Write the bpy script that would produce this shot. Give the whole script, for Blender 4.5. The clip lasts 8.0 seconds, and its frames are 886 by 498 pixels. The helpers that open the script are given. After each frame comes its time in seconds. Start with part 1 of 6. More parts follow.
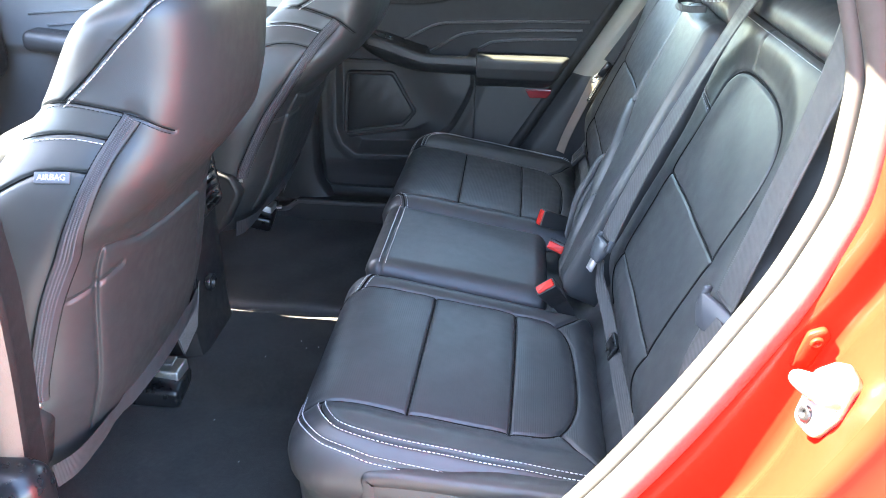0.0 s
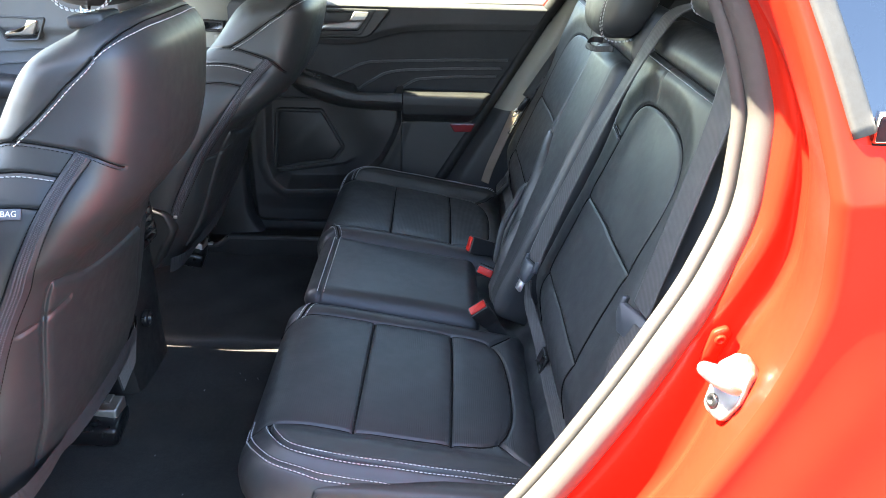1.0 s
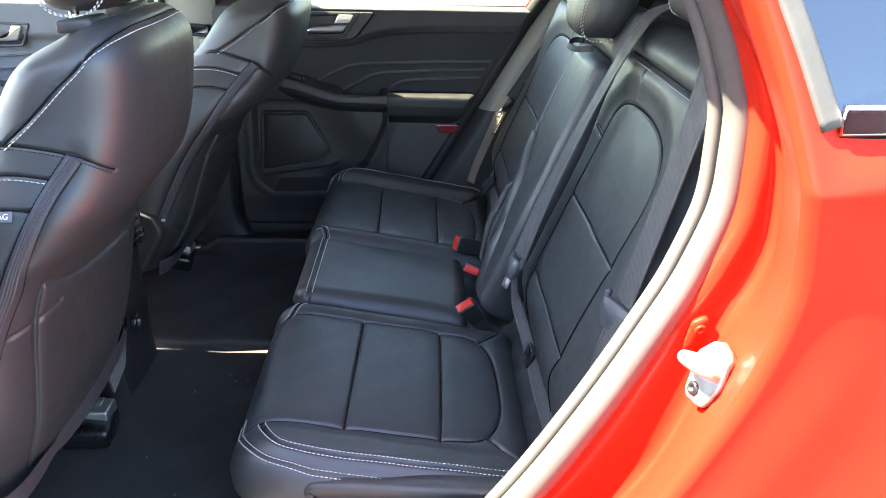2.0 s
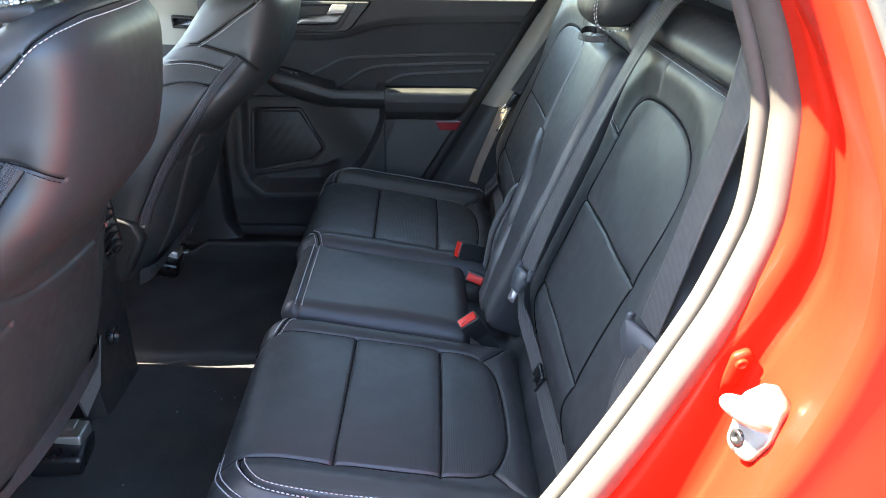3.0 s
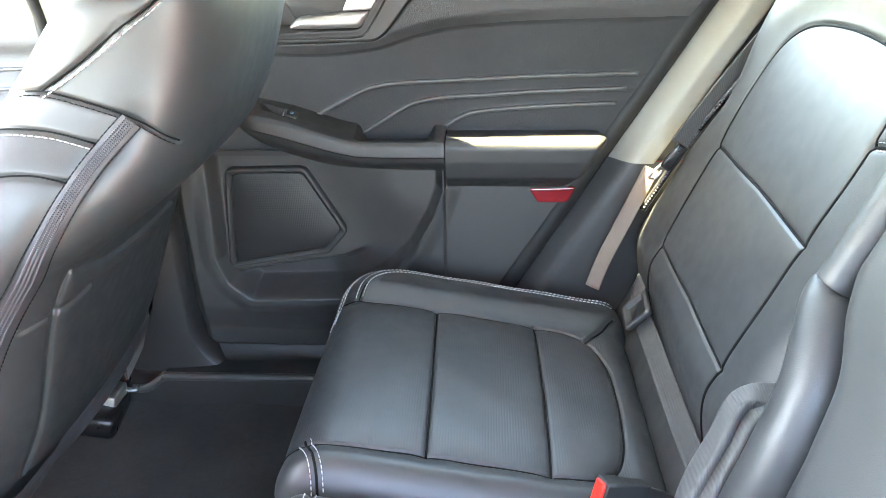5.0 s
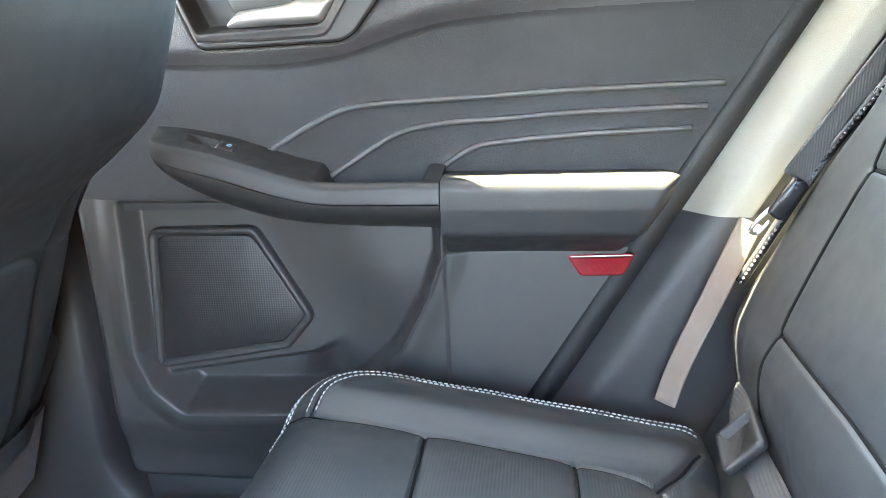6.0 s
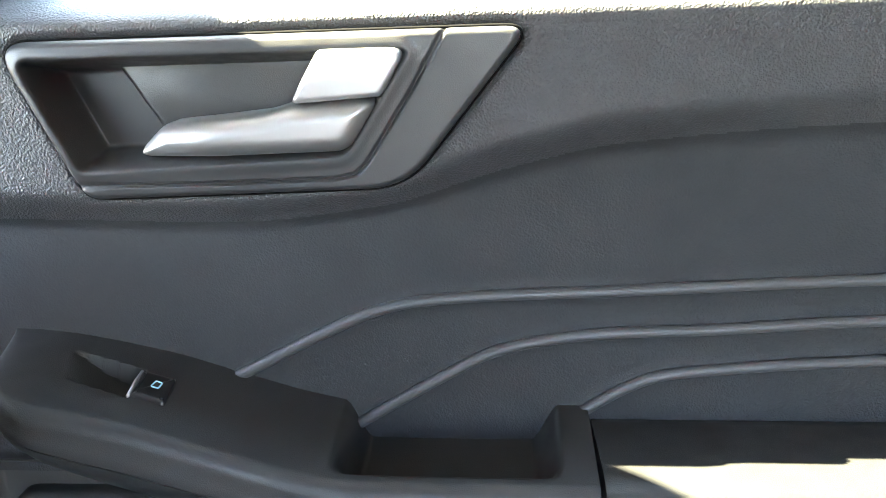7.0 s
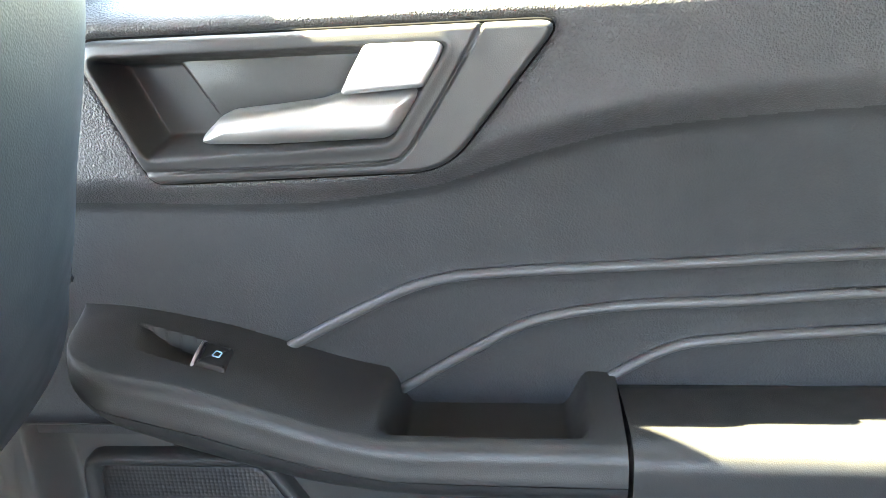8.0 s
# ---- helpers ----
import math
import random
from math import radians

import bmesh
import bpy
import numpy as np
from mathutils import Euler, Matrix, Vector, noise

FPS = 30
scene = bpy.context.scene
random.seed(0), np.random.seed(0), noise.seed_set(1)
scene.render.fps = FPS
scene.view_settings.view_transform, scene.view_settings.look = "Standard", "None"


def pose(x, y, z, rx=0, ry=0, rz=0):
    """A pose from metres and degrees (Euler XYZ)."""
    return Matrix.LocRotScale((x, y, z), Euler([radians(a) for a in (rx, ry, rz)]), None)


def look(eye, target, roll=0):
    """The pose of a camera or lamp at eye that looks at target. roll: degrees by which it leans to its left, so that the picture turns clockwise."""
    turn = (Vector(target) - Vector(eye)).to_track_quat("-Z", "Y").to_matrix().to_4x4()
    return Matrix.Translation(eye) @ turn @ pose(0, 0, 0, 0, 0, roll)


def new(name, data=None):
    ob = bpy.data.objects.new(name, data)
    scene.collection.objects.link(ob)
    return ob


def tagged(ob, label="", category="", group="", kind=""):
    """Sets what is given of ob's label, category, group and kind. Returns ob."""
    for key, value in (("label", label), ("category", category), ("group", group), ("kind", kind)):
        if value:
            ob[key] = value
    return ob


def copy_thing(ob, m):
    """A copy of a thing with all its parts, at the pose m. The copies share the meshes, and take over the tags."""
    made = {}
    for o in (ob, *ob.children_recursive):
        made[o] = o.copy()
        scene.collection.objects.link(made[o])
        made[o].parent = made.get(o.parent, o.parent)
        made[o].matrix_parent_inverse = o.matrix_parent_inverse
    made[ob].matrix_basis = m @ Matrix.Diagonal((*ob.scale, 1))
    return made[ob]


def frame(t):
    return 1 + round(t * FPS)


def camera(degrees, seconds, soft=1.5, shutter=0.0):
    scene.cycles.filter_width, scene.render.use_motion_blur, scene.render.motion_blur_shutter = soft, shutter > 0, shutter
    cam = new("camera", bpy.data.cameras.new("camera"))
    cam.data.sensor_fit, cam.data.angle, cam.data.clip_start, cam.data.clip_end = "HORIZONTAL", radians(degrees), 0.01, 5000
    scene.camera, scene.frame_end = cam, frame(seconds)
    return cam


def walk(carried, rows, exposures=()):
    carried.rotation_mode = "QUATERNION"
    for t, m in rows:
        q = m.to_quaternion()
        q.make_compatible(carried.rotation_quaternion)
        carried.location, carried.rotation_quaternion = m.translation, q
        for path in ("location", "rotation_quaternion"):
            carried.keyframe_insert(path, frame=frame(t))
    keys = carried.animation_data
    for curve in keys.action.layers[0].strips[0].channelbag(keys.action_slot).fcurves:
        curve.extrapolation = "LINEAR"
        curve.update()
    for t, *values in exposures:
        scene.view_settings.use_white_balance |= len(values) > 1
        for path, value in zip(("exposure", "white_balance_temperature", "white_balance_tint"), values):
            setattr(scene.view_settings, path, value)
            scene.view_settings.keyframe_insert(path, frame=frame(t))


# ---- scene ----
cam = camera(61.6, 8.0, soft=0.5)
PATH = [
    (0, (0.029, -1.309, 1.39), (-0.154, 0.449, 0.453), 0.8),
    (0.5, (0.023, -1.353, 1.404), (-0.02, 0.446, 0.532), 0.5),
    (1, (0.015, -1.378, 1.407), (0.029, 0.433, 0.557), 1.7),
    (1.5, (0.015, -1.403, 1.41), (0.06, 0.411, 0.569), 1.5),
    (3, (0.023, -1.28, 1.384), (0.063, 0.526, 0.526), 1.0),
    (3.5, (0.05, -0.933, 1.343), (-0.034, 0.866, 0.472), -1.0),
    (4, (0.011, -0.628, 1.324), (-0.115, 1.152, 0.421), -0.5),
    (4.5, (-0.012, -0.513, 1.341), (-0.071, 1.248, 0.394), -0.7),
    (4.7, (-0.047, -0.482, 1.337), (-0.114, 1.275, 0.384), -0.5),
    (5.8, (0.015, -0.18, 1.087), (-0.234, 1.71, 0.482), -3.4),
    (6, (0.009, -0.104, 1.087), (-0.25, 1.788, 0.493), -2.3),
    (6.5, (-0.079, 0.147, 1.146), (-0.3, 2.043, 0.547), -1.3),
    (7, (-0.138, 0.322, 1.159), (-0.303, 2.201, 0.494), -2.1),
    (7.5, (-0.149, 0.349, 1.151), (-0.346, 2.219, 0.47), -2.6),
    (8, (-0.145, 0.295, 1.172), (-0.364, 2.144, 0.441), -3.2),
]
EXPOSURES = [(t, e + 3.0, k, 10) for t, e, k in ((0.0, 2.5, 6500), (0.25, 2.15, 6500), (0.5, 1.65, 6550), (1.0, 1.5, 6600), (3.0, 1.6, 6600), (3.5, 2.1, 6650), (4.0, 2.85, 7000), (4.7, 3.45, 7700), (6.0, 4.05, 7350), (6.5, 3.62, 6800), (7.0, 3.25, 6900), (7.5, 3.50, 7100), (8.0, 3.75, 7150))]
walk(cam, [(t, look(eye, target, roll)) for t, eye, target, roll in PATH], EXPOSURES)

# ---- light: sun from ahead of the car, clear sky ----
SUN_ELEV, SUN_AZ = 52.0, -8.0  # azimuth: degrees towards the near side
world = bpy.data.worlds.new("clear_sky")
scene.world = world
world.use_nodes = True
_nt = world.node_tree
_sky = _nt.nodes.new("ShaderNodeTexSky")
_sky.sky_type, _sky.sun_disc = "NISHITA", False
_sun_from = Vector((-math.cos(radians(SUN_ELEV)) * math.cos(radians(SUN_AZ)), -math.cos(radians(SUN_ELEV)) * math.sin(radians(SUN_AZ)), math.sin(radians(SUN_ELEV))))
_sky.sun_elevation, _sky.sun_rotation = radians(SUN_ELEV), math.atan2(_sun_from.x, _sun_from.y)
_bg = _nt.nodes["Background"]
_bg.inputs["Strength"].default_value = 0.10
_nt.links.new(_sky.outputs[0], _bg.inputs["Color"])
_sun_data = bpy.data.lights.new("sun", "SUN")
_sun_data.energy, _sun_data.angle, _sun_data.color = 5.0, radians(0.5), (1.0, 0.91, 0.74)
_sun = new("sun", _sun_data)
_sun.matrix_world = look(_sun_from * 30, (0, 0, 0))


# ---- materials ----
def material(name, color, rough=0.5, metal=0.0, grain=0.0, scale=400.0, kind="noise", vary=0.15, vary_scale=6.0, rough_vary=0.08, coat=0.0, sheen=0.0, spec=0.5):
    """A surface with fine relief (grain at scale per metre) and broad wear (vary)."""
    m = bpy.data.materials.new(name)
    m.use_nodes = True
    nt = m.node_tree
    b = nt.nodes["Principled BSDF"]
    b.inputs["Roughness"].default_value, b.inputs["Metallic"].default_value = rough, metal
    b.inputs["Specular IOR Level"].default_value = spec
    b.inputs["Coat Weight"].default_value, b.inputs["Coat Roughness"].default_value = coat, 0.04
    b.inputs["Sheen Weight"].default_value = sheen
    tc = nt.nodes.new("ShaderNodeTexCoord")
    big = nt.nodes.new("ShaderNodeTexNoise")
    big.inputs["Scale"].default_value, big.inputs["Detail"].default_value = vary_scale, 6
    nt.links.new(tc.outputs["Object"], big.inputs["Vector"])
    ramp = nt.nodes.new("ShaderNodeMapRange")
    ramp.inputs["From Min"].default_value, ramp.inputs["From Max"].default_value = 0.3, 0.7
    ramp.inputs["To Min"].default_value, ramp.inputs["To Max"].default_value = 1 - vary, 1 + vary
    nt.links.new(big.outputs["Fac"], ramp.inputs["Value"])
    mul = nt.nodes.new("ShaderNodeVectorMath")
    mul.operation = "SCALE"
    mul.inputs[0].default_value = color
    nt.links.new(ramp.outputs["Result"], mul.inputs["Scale"])
    nt.links.new(mul.outputs["Vector"], b.inputs["Base Color"])
    rr = nt.nodes.new("ShaderNodeMapRange")
    rr.inputs["From Min"].default_value, rr.inputs["From Max"].default_value = 0.3, 0.7
    rr.inputs["To Min"].default_value, rr.inputs["To Max"].default_value = rough - rough_vary, rough + rough_vary
    fine = nt.nodes.new("ShaderNodeTexNoise")
    fine.inputs["Scale"].default_value, fine.inputs["Detail"].default_value = vary_scale * 9, 4
    nt.links.new(tc.outputs["Object"], fine.inputs["Vector"])
    nt.links.new(fine.outputs["Fac"], rr.inputs["Value"])
    nt.links.new(rr.outputs["Result"], b.inputs["Roughness"])
    if grain > 0:
        if kind == "cells":
            g = nt.nodes.new("ShaderNodeTexVoronoi")
            g.feature = "SMOOTH_F1"
            g.inputs["Scale"].default_value = scale
            out = g.outputs["Distance"]
        elif kind == "weave":
            g = nt.nodes.new("ShaderNodeTexWave")
            g.inputs["Scale"].default_value, g.inputs["Distortion"].default_value = scale, 0.6
            out = g.outputs["Fac"]
        else:
            g = nt.nodes.new("ShaderNodeTexNoise")
            g.inputs["Scale"].default_value, g.inputs["Detail"].default_value = scale, 3
            out = g.outputs["Fac"]
        nt.links.new(tc.outputs["Object"], g.inputs["Vector"])
        bump = nt.nodes.new("ShaderNodeBump")
        bump.inputs["Strength"].default_value, bump.inputs["Distance"].default_value = min(1.0, grain), 0.0006
        nt.links.new(out, bump.inputs["Height"])
        nt.links.new(bump.outputs["Normal"], b.inputs["Normal"])
    return m


LEATHER = material("black_leather", (0.031, 0.033, 0.034), 0.47, spec=0.60, grain=0.13, scale=1500, kind="cells", vary=0.12, rough_vary=0.05)
PERFORATED = material("perforated_black_leather", (0.030, 0.032, 0.033), 0.48, spec=0.58, grain=0.24, scale=95, kind="weave", vary=0.1, rough_vary=0.05)
PLASTIC = material("black_grained_plastic", (0.024, 0.024, 0.024), 0.47, grain=0.3, scale=1500, vary=0.12)
SOFT_PLASTIC = material("soft_black_door_skin", (0.050, 0.050, 0.053), 0.55, grain=0.6, scale=750, kind="cells", vary=0.12)
for n_ in SOFT_PLASTIC.node_tree.nodes:
    if n_.type == "BUMP":
        n_.inputs["Distance"].default_value, n_.inputs["Strength"].default_value = 0.0009, 0.75
    if n_.type == "TEX_VORONOI":
        n_.inputs["Scale"].default_value = 980
DOOR_PANEL = material("fine_black_door_panel", (0.028, 0.029, 0.031), 0.60, spec=0.28, grain=0.5, scale=1000, kind="cells", vary=0.16)
# Black plastic made greyer to paint the highlight on a rounded edge.
EDGE_HIGHLIGHT = material("highlight_grey_plastic", (0.06, 0.058, 0.055), 0.4, grain=0.3, scale=900, vary=0.2, vary_scale=20)
GREY_PLASTIC = material("dark_grey_plastic", (0.040, 0.039, 0.038), 0.48, grain=0.3, scale=1100, vary=0.1)
# Paler than the rear door panel: the ribs' highlight is put into this colour.
RIB = material("rib_edge_highlight", (0.062, 0.062, 0.064), 0.45, grain=0.3, scale=1100, vary=0.1)
SMOOTH_BLACK = material("smooth_black_plastic", (0.012, 0.012, 0.013), 0.3, vary=0.1, rough_vary=0.06)
CARPET = material("black_carpet", (0.017, 0.0155, 0.014), 0.95, grain=1.0, scale=700, vary=0.35, vary_scale=14, sheen=0.15)
PILLAR = material("light_grey_pillar_trim", (0.30, 0.285, 0.24), 0.6, grain=0.5, scale=1000, vary=0.06)
WEBBING = material("dark_grey_webbing", (0.048, 0.047, 0.045), 0.6, grain=0.35, scale=130, kind="weave", vary=0.1, sheen=0.1)
ZIPPER = material("dark_zip_tape", (0.035, 0.034, 0.038), 0.55, grain=0.8, scale=600, vary=0.12)
THREAD = material("light_grey_thread", (0.52, 0.52, 0.52), 0.7, vary=0.1)
ZIP_TEETH = material("grey_zip_teeth", (0.09, 0.088, 0.095), 0.45, vary=0.1)
TAN_SEAL = material("tan_rubber_seal", (0.22, 0.165, 0.125), 0.7, grain=0.5, scale=500, vary=0.12, vary_scale=12)
BUCKLE_GREY = material("blue_grey_buckle_plastic", (0.055, 0.060, 0.066), 0.4, vary=0.08)
# Black stitching thread, and also the shade painted into seam grooves.
DARK_THREAD_AND_SEAM_SHADE = material("black_thread_and_seam_shade", (0.005, 0.005, 0.005), 0.8, vary=0.1, spec=0.15)
RED_BUTTON = material("red_button_plastic", (0.62, 0.020, 0.010), 0.4, vary=0.08)
RED_PAINT = material("red_metallic_paint", (0.43, 0.0175, 0.0075), 0.36, metal=0.30, spec=0.03, grain=0.08, scale=2500, vary=0.06, coat=0.14, rough_vary=0.03)
SEAL = material("grey_rubber_seal", (0.046, 0.042, 0.036), 0.6, grain=0.25, scale=500, vary=0.12, vary_scale=12)
BLACK_SEAL = material("black_rubber_seal", (0.012, 0.012, 0.012), 0.6, grain=0.4, scale=500)
STEEL = material("zinc_steel", (0.72, 0.70, 0.67), 0.42, metal=1.0, vary=0.08, vary_scale=30)
BEZEL_PLASTIC = material("smooth_dark_grey_plastic", (0.036, 0.036, 0.037), 0.42, grain=0.18, scale=1600, vary=0.15, vary_scale=12)
SATIN = material("satin_silver", (0.42, 0.41, 0.40), 0.48, metal=0.9, vary=0.04, rough_vary=0.05)
CHROME = material("polished_chrome", (0.8, 0.8, 0.8), 0.08, metal=1.0, vary=0.03, rough_vary=0.03)
TAG = material("grey_woven_tag", (0.10, 0.11, 0.13), 0.7, grain=0.6, scale=900)
WHITE = material("white_print", (0.75, 0.76, 0.78), 0.6)
BLUE_MARK = material("pale_blue_print", (0.35, 0.62, 0.8), 0.4)
ASPHALT = material("dark_asphalt", (0.075, 0.073, 0.070), 0.9, grain=1.0, scale=180, vary=0.25, vary_scale=2.0)
HEADLINER = material("light_grey_headliner", (0.66, 0.65, 0.61), 0.9, grain=0.6, scale=700, vary=0.05)
HOLE = material("dark_opening", (0.004, 0.004, 0.004), 0.8, spec=0.05)
RED_LENS = material("red_reflector", (0.22, 0.008, 0.012), 0.18, grain=0.6, scale=260, kind="cells", coat=0.6)


def glass_material(name, tint, gloss):
    m = bpy.data.materials.new(name)
    m.use_nodes = True
    nt = m.node_tree
    nt.nodes.remove(nt.nodes["Principled BSDF"])
    out = nt.nodes["Material Output"]
    tr, gl, mix = nt.nodes.new("ShaderNodeBsdfTransparent"), nt.nodes.new("ShaderNodeBsdfGlossy"), nt.nodes.new("ShaderNodeMixShader")
    tr.inputs[0].default_value = (*tint, 1)
    gl.inputs["Roughness"].default_value = 0.02
    fr = nt.nodes.new("ShaderNodeFresnel")
    fr.inputs["IOR"].default_value = gloss
    nt.links.new(fr.outputs[0], mix.inputs[0])
    nt.links.new(tr.outputs[0], mix.inputs[1])
    nt.links.new(gl.outputs[0], mix.inputs[2])
    nt.links.new(mix.outputs[0], out.inputs["Surface"])
    return m


GLASS = glass_material("clear_glass", (0.74, 0.78, 0.68), 1.5)
DARK_GLASS = glass_material("privacy_glass", (0.12, 0.13, 0.14), 2.2)
GASKET = material("weathered_gasket", (0.030, 0.029, 0.026), 0.7, grain=0.25, scale=500, vary=0.2, vary_scale=20)
DARK_BAND = material("black_elastic", (0.032, 0.032, 0.034), 0.7, grain=0.5, scale=120, kind="weave")


# ---- building helpers ----
def smooth(a, b, x):
    t = np.clip((x - a) / (b - a), 0, 1)
    return t * t * (3 - 2 * t)


def track(xs, ys, q):
    """A smooth curve through a few control values (monotone cubic)."""
    xs, ys, q = np.array(xs, float), np.array(ys, float), np.asarray(q, float)
    h, d = np.diff(xs), np.diff(ys) / np.diff(xs)
    m = np.zeros(len(xs))
    m[0], m[-1] = d[0], d[-1]
    for i in range(1, len(xs) - 1):
        m[i] = 0 if d[i - 1] * d[i] <= 0 else 2 * d[i - 1] * d[i] / (d[i - 1] + d[i])
    q = np.clip(q, xs[0], xs[-1])
    k = np.clip(np.searchsorted(xs, q) - 1, 0, len(h) - 1)
    t = (q - xs[k]) / h[k]
    return (ys[k] * (1 + 2 * t) * (1 - t) ** 2 + m[k] * h[k] * t * (1 - t) ** 2 + ys[k + 1] * t * t * (3 - 2 * t) + m[k + 1] * h[k] * t * t * (t - 1))


def resample(points, step, closed=False):
    """Points at even steps along a polyline in 2D or 3D."""
    p = np.array(points, float)
    if closed:
        p = np.vstack([p, p[:1]])
    seg = np.linalg.norm(np.diff(p, axis=0), axis=1)
    run = np.r_[0, np.cumsum(seg)]
    n = max(2, int(round(run[-1] / step)) + 1)
    q = np.linspace(0, run[-1], n)
    if closed:
        q = q[:-1]
    return np.stack([np.interp(q, run, p[:, i]) for i in range(p.shape[1])], 1)


def spline(points, step=0.004, closed=False):
    """A rounded line through control points (Catmull-Rom), at even steps."""
    p = np.array(points, float)
    out = []
    n = len(p)
    for i in range(n if closed else n - 1):
        a, b, c, d = (p[(i - 1) % n], p[i], p[(i + 1) % n], p[(i + 2) % n]) if closed else (p[max(i - 1, 0)], p[i], p[i + 1], p[min(i + 2, n - 1)])
        for t in np.linspace(0, 1, 12, endpoint=False):
            out.append(0.5 * (2 * b + (c - a) * t + (2 * a - 5 * b + 4 * c - d) * t * t + (3 * b - a - 3 * c + d) * t ** 3))
    if not closed:
        out.append(p[-1])
    return resample(out, step, closed)


def rounded(corners, radii, step=0.004):
    """A closed outline with rounded corners."""
    p = [Vector(c) for c in corners]
    n, out = len(p), []
    for i in range(n):
        a, b, c = p[i - 1], p[i], p[(i + 1) % n]
        r = radii[i] if hasattr(radii, "__len__") else radii
        u, v = (a - b).normalized(), (c - b).normalized()
        cut = min(r / max(math.tan(u.angle(v) / 2), 0.05), 0.48 * (a - b).length, 0.48 * (c - b).length)
        for k in range(9):
            t = k / 8
            out.append(tuple((b + u * cut) * (1 - t) ** 2 + b * 2 * t * (1 - t) + (b + v * cut) * t * t))
    return resample(out, step, True)


def near_line(x, y, line):
    """Distance of every point (x, y) to a polyline."""
    best = np.full(np.shape(x), 1e9)
    for (ax, ay), (bx, by) in zip(line[:-1], line[1:]):
        dx, dy = bx - ax, by - ay
        t = np.clip(((x - ax) * dx + (y - ay) * dy) / (dx * dx + dy * dy + 1e-12), 0, 1)
        best = np.minimum(best, np.hypot(x - ax - t * dx, y - ay - t * dy))
    return best


def inside(x, y, ring):
    """True where (x, y) lies inside a closed outline."""
    r = np.zeros(np.shape(x), bool)
    for (ax, ay), (bx, by) in zip(ring, np.roll(ring, -1, axis=0)):
        c = ((ay > y) != (by > y)) & (x < (bx - ax) * (y - ay) / (by - ay + 1e-12) + ax)
        r ^= c
    return r


def groove(d, width):
    return np.exp(-(d / width) ** 2)


class Plane:
    """Local axes: a, b across the surface, n out of it."""

    def __init__(self, o, a, b):
        self.o, self.a, self.b = np.array(o, float), np.array(a, float), np.array(b, float)
        self.a, self.b = self.a / np.linalg.norm(self.a), self.b / np.linalg.norm(self.b)
        self.n = np.cross(self.a, self.b)

    def __call__(self, u, v, w=0.0):
        u, v, w = np.broadcast_arrays(np.asarray(u, float), np.asarray(v, float), np.asarray(w, float))
        return self.o + u[..., None] * self.a + v[..., None] * self.b + w[..., None] * self.n


def mesh_of(name, verts, faces, flat=False):
    me = bpy.data.meshes.new(name)
    me.from_pydata([tuple(v) for v in np.asarray(verts, float).reshape(-1, 3).tolist()], [], [tuple(int(i) for i in f) for f in faces])
    me.update()
    if not flat:
        me.shade_smooth()
    return me


def sheet_faces(rows, cols, close_cols=False, close_rows=False, start=0):
    f = []
    for i in range(rows if close_rows else rows - 1):
        for j in range(cols if close_cols else cols - 1):
            a, b = start + i * cols + j, start + i * cols + (j + 1) % cols
            c, d = start + ((i + 1) % rows) * cols + (j + 1) % cols, start + ((i + 1) % rows) * cols + j
            f.append((a, b, c, d))
    return f


def outward(me):
    bm = bmesh.new()
    bm.from_mesh(me)
    bmesh.ops.recalc_face_normals(bm, faces=bm.faces)
    bm.to_mesh(me)
    bm.free()
    return me


def thing(name, at, label, category, kind="", group=""):
    ob = new(name)
    ob.location = at
    ob.empty_display_size = 0.05
    return tagged(ob, label, category, group, kind)


def base_of(ob):
    p = Vector(ob.location)
    while ob.parent:
        ob = ob.parent
        p += Vector(ob.location)
    return p


def part(name, data, mat, parent=None, label="", sharp=0.0):
    """Links a mesh as one object under a thing or a part; its points are given in the world."""
    if isinstance(data, bmesh.types.BMesh):
        me = bpy.data.meshes.new(name)
        data.to_mesh(me)
        data.free()
        data = me
    for m in (mat if isinstance(mat, (list, tuple)) else [mat]):
        data.materials.append(m)
    ob = new(name, data)
    if sharp:
        data.set_sharp_from_angle(angle=radians(sharp))
    if parent is not None:
        data.transform(Matrix.Translation(-base_of(parent)))
        ob.parent = parent
    return tagged(ob, label)


def ring_sheet(outline, count, power=1.6):
    """Points of rings that shrink to the outline's middle: arrays of shape (rings, points), outermost first, and how far in (0 to 1)."""
    o = np.array(outline, float)
    c = (o.min(0) + o.max(0)) / 2
    m = 1 - np.linspace(0, 1, count) ** power
    m[-1] = 0.0015
    return c[0] + (o[None, :, 0] - c[0]) * m[:, None], c[1] + (o[None, :, 1] - c[1]) * m[:, None]


def pad(name, plane, outline, height, skirt=((0.0, -0.1),), rings=90, power=1.6):
    """An upholstered pad: height(u, v, d) over the plane, d being the distance to the outline; the skirt goes on from the rim."""
    U, V = ring_sheet(outline, rings, power)
    closed = np.vstack([outline, outline[:1]])
    D = near_line(U, V, closed)
    W = height(U, V, D)
    c = (U[-1].mean(), V[-1].mean())
    rows = []
    for inset, drop in reversed(skirt):
        k = 1 - inset / 0.25
        rows.append(plane(c[0] + (U[0] - c[0]) * k, c[1] + (V[0] - c[1]) * k, W[0] + drop))
    P = np.concatenate([np.array(rows).reshape(len(skirt), -1, 3), plane(U, V, W)])
    n = P.shape[1]
    faces = sheet_faces(P.shape[0], n, close_cols=True)
    faces.append(tuple(range((P.shape[0] - 1) * n, P.shape[0] * n)))
    faces.append(tuple(reversed(range(n))))
    return outward(mesh_of(name, P, faces))


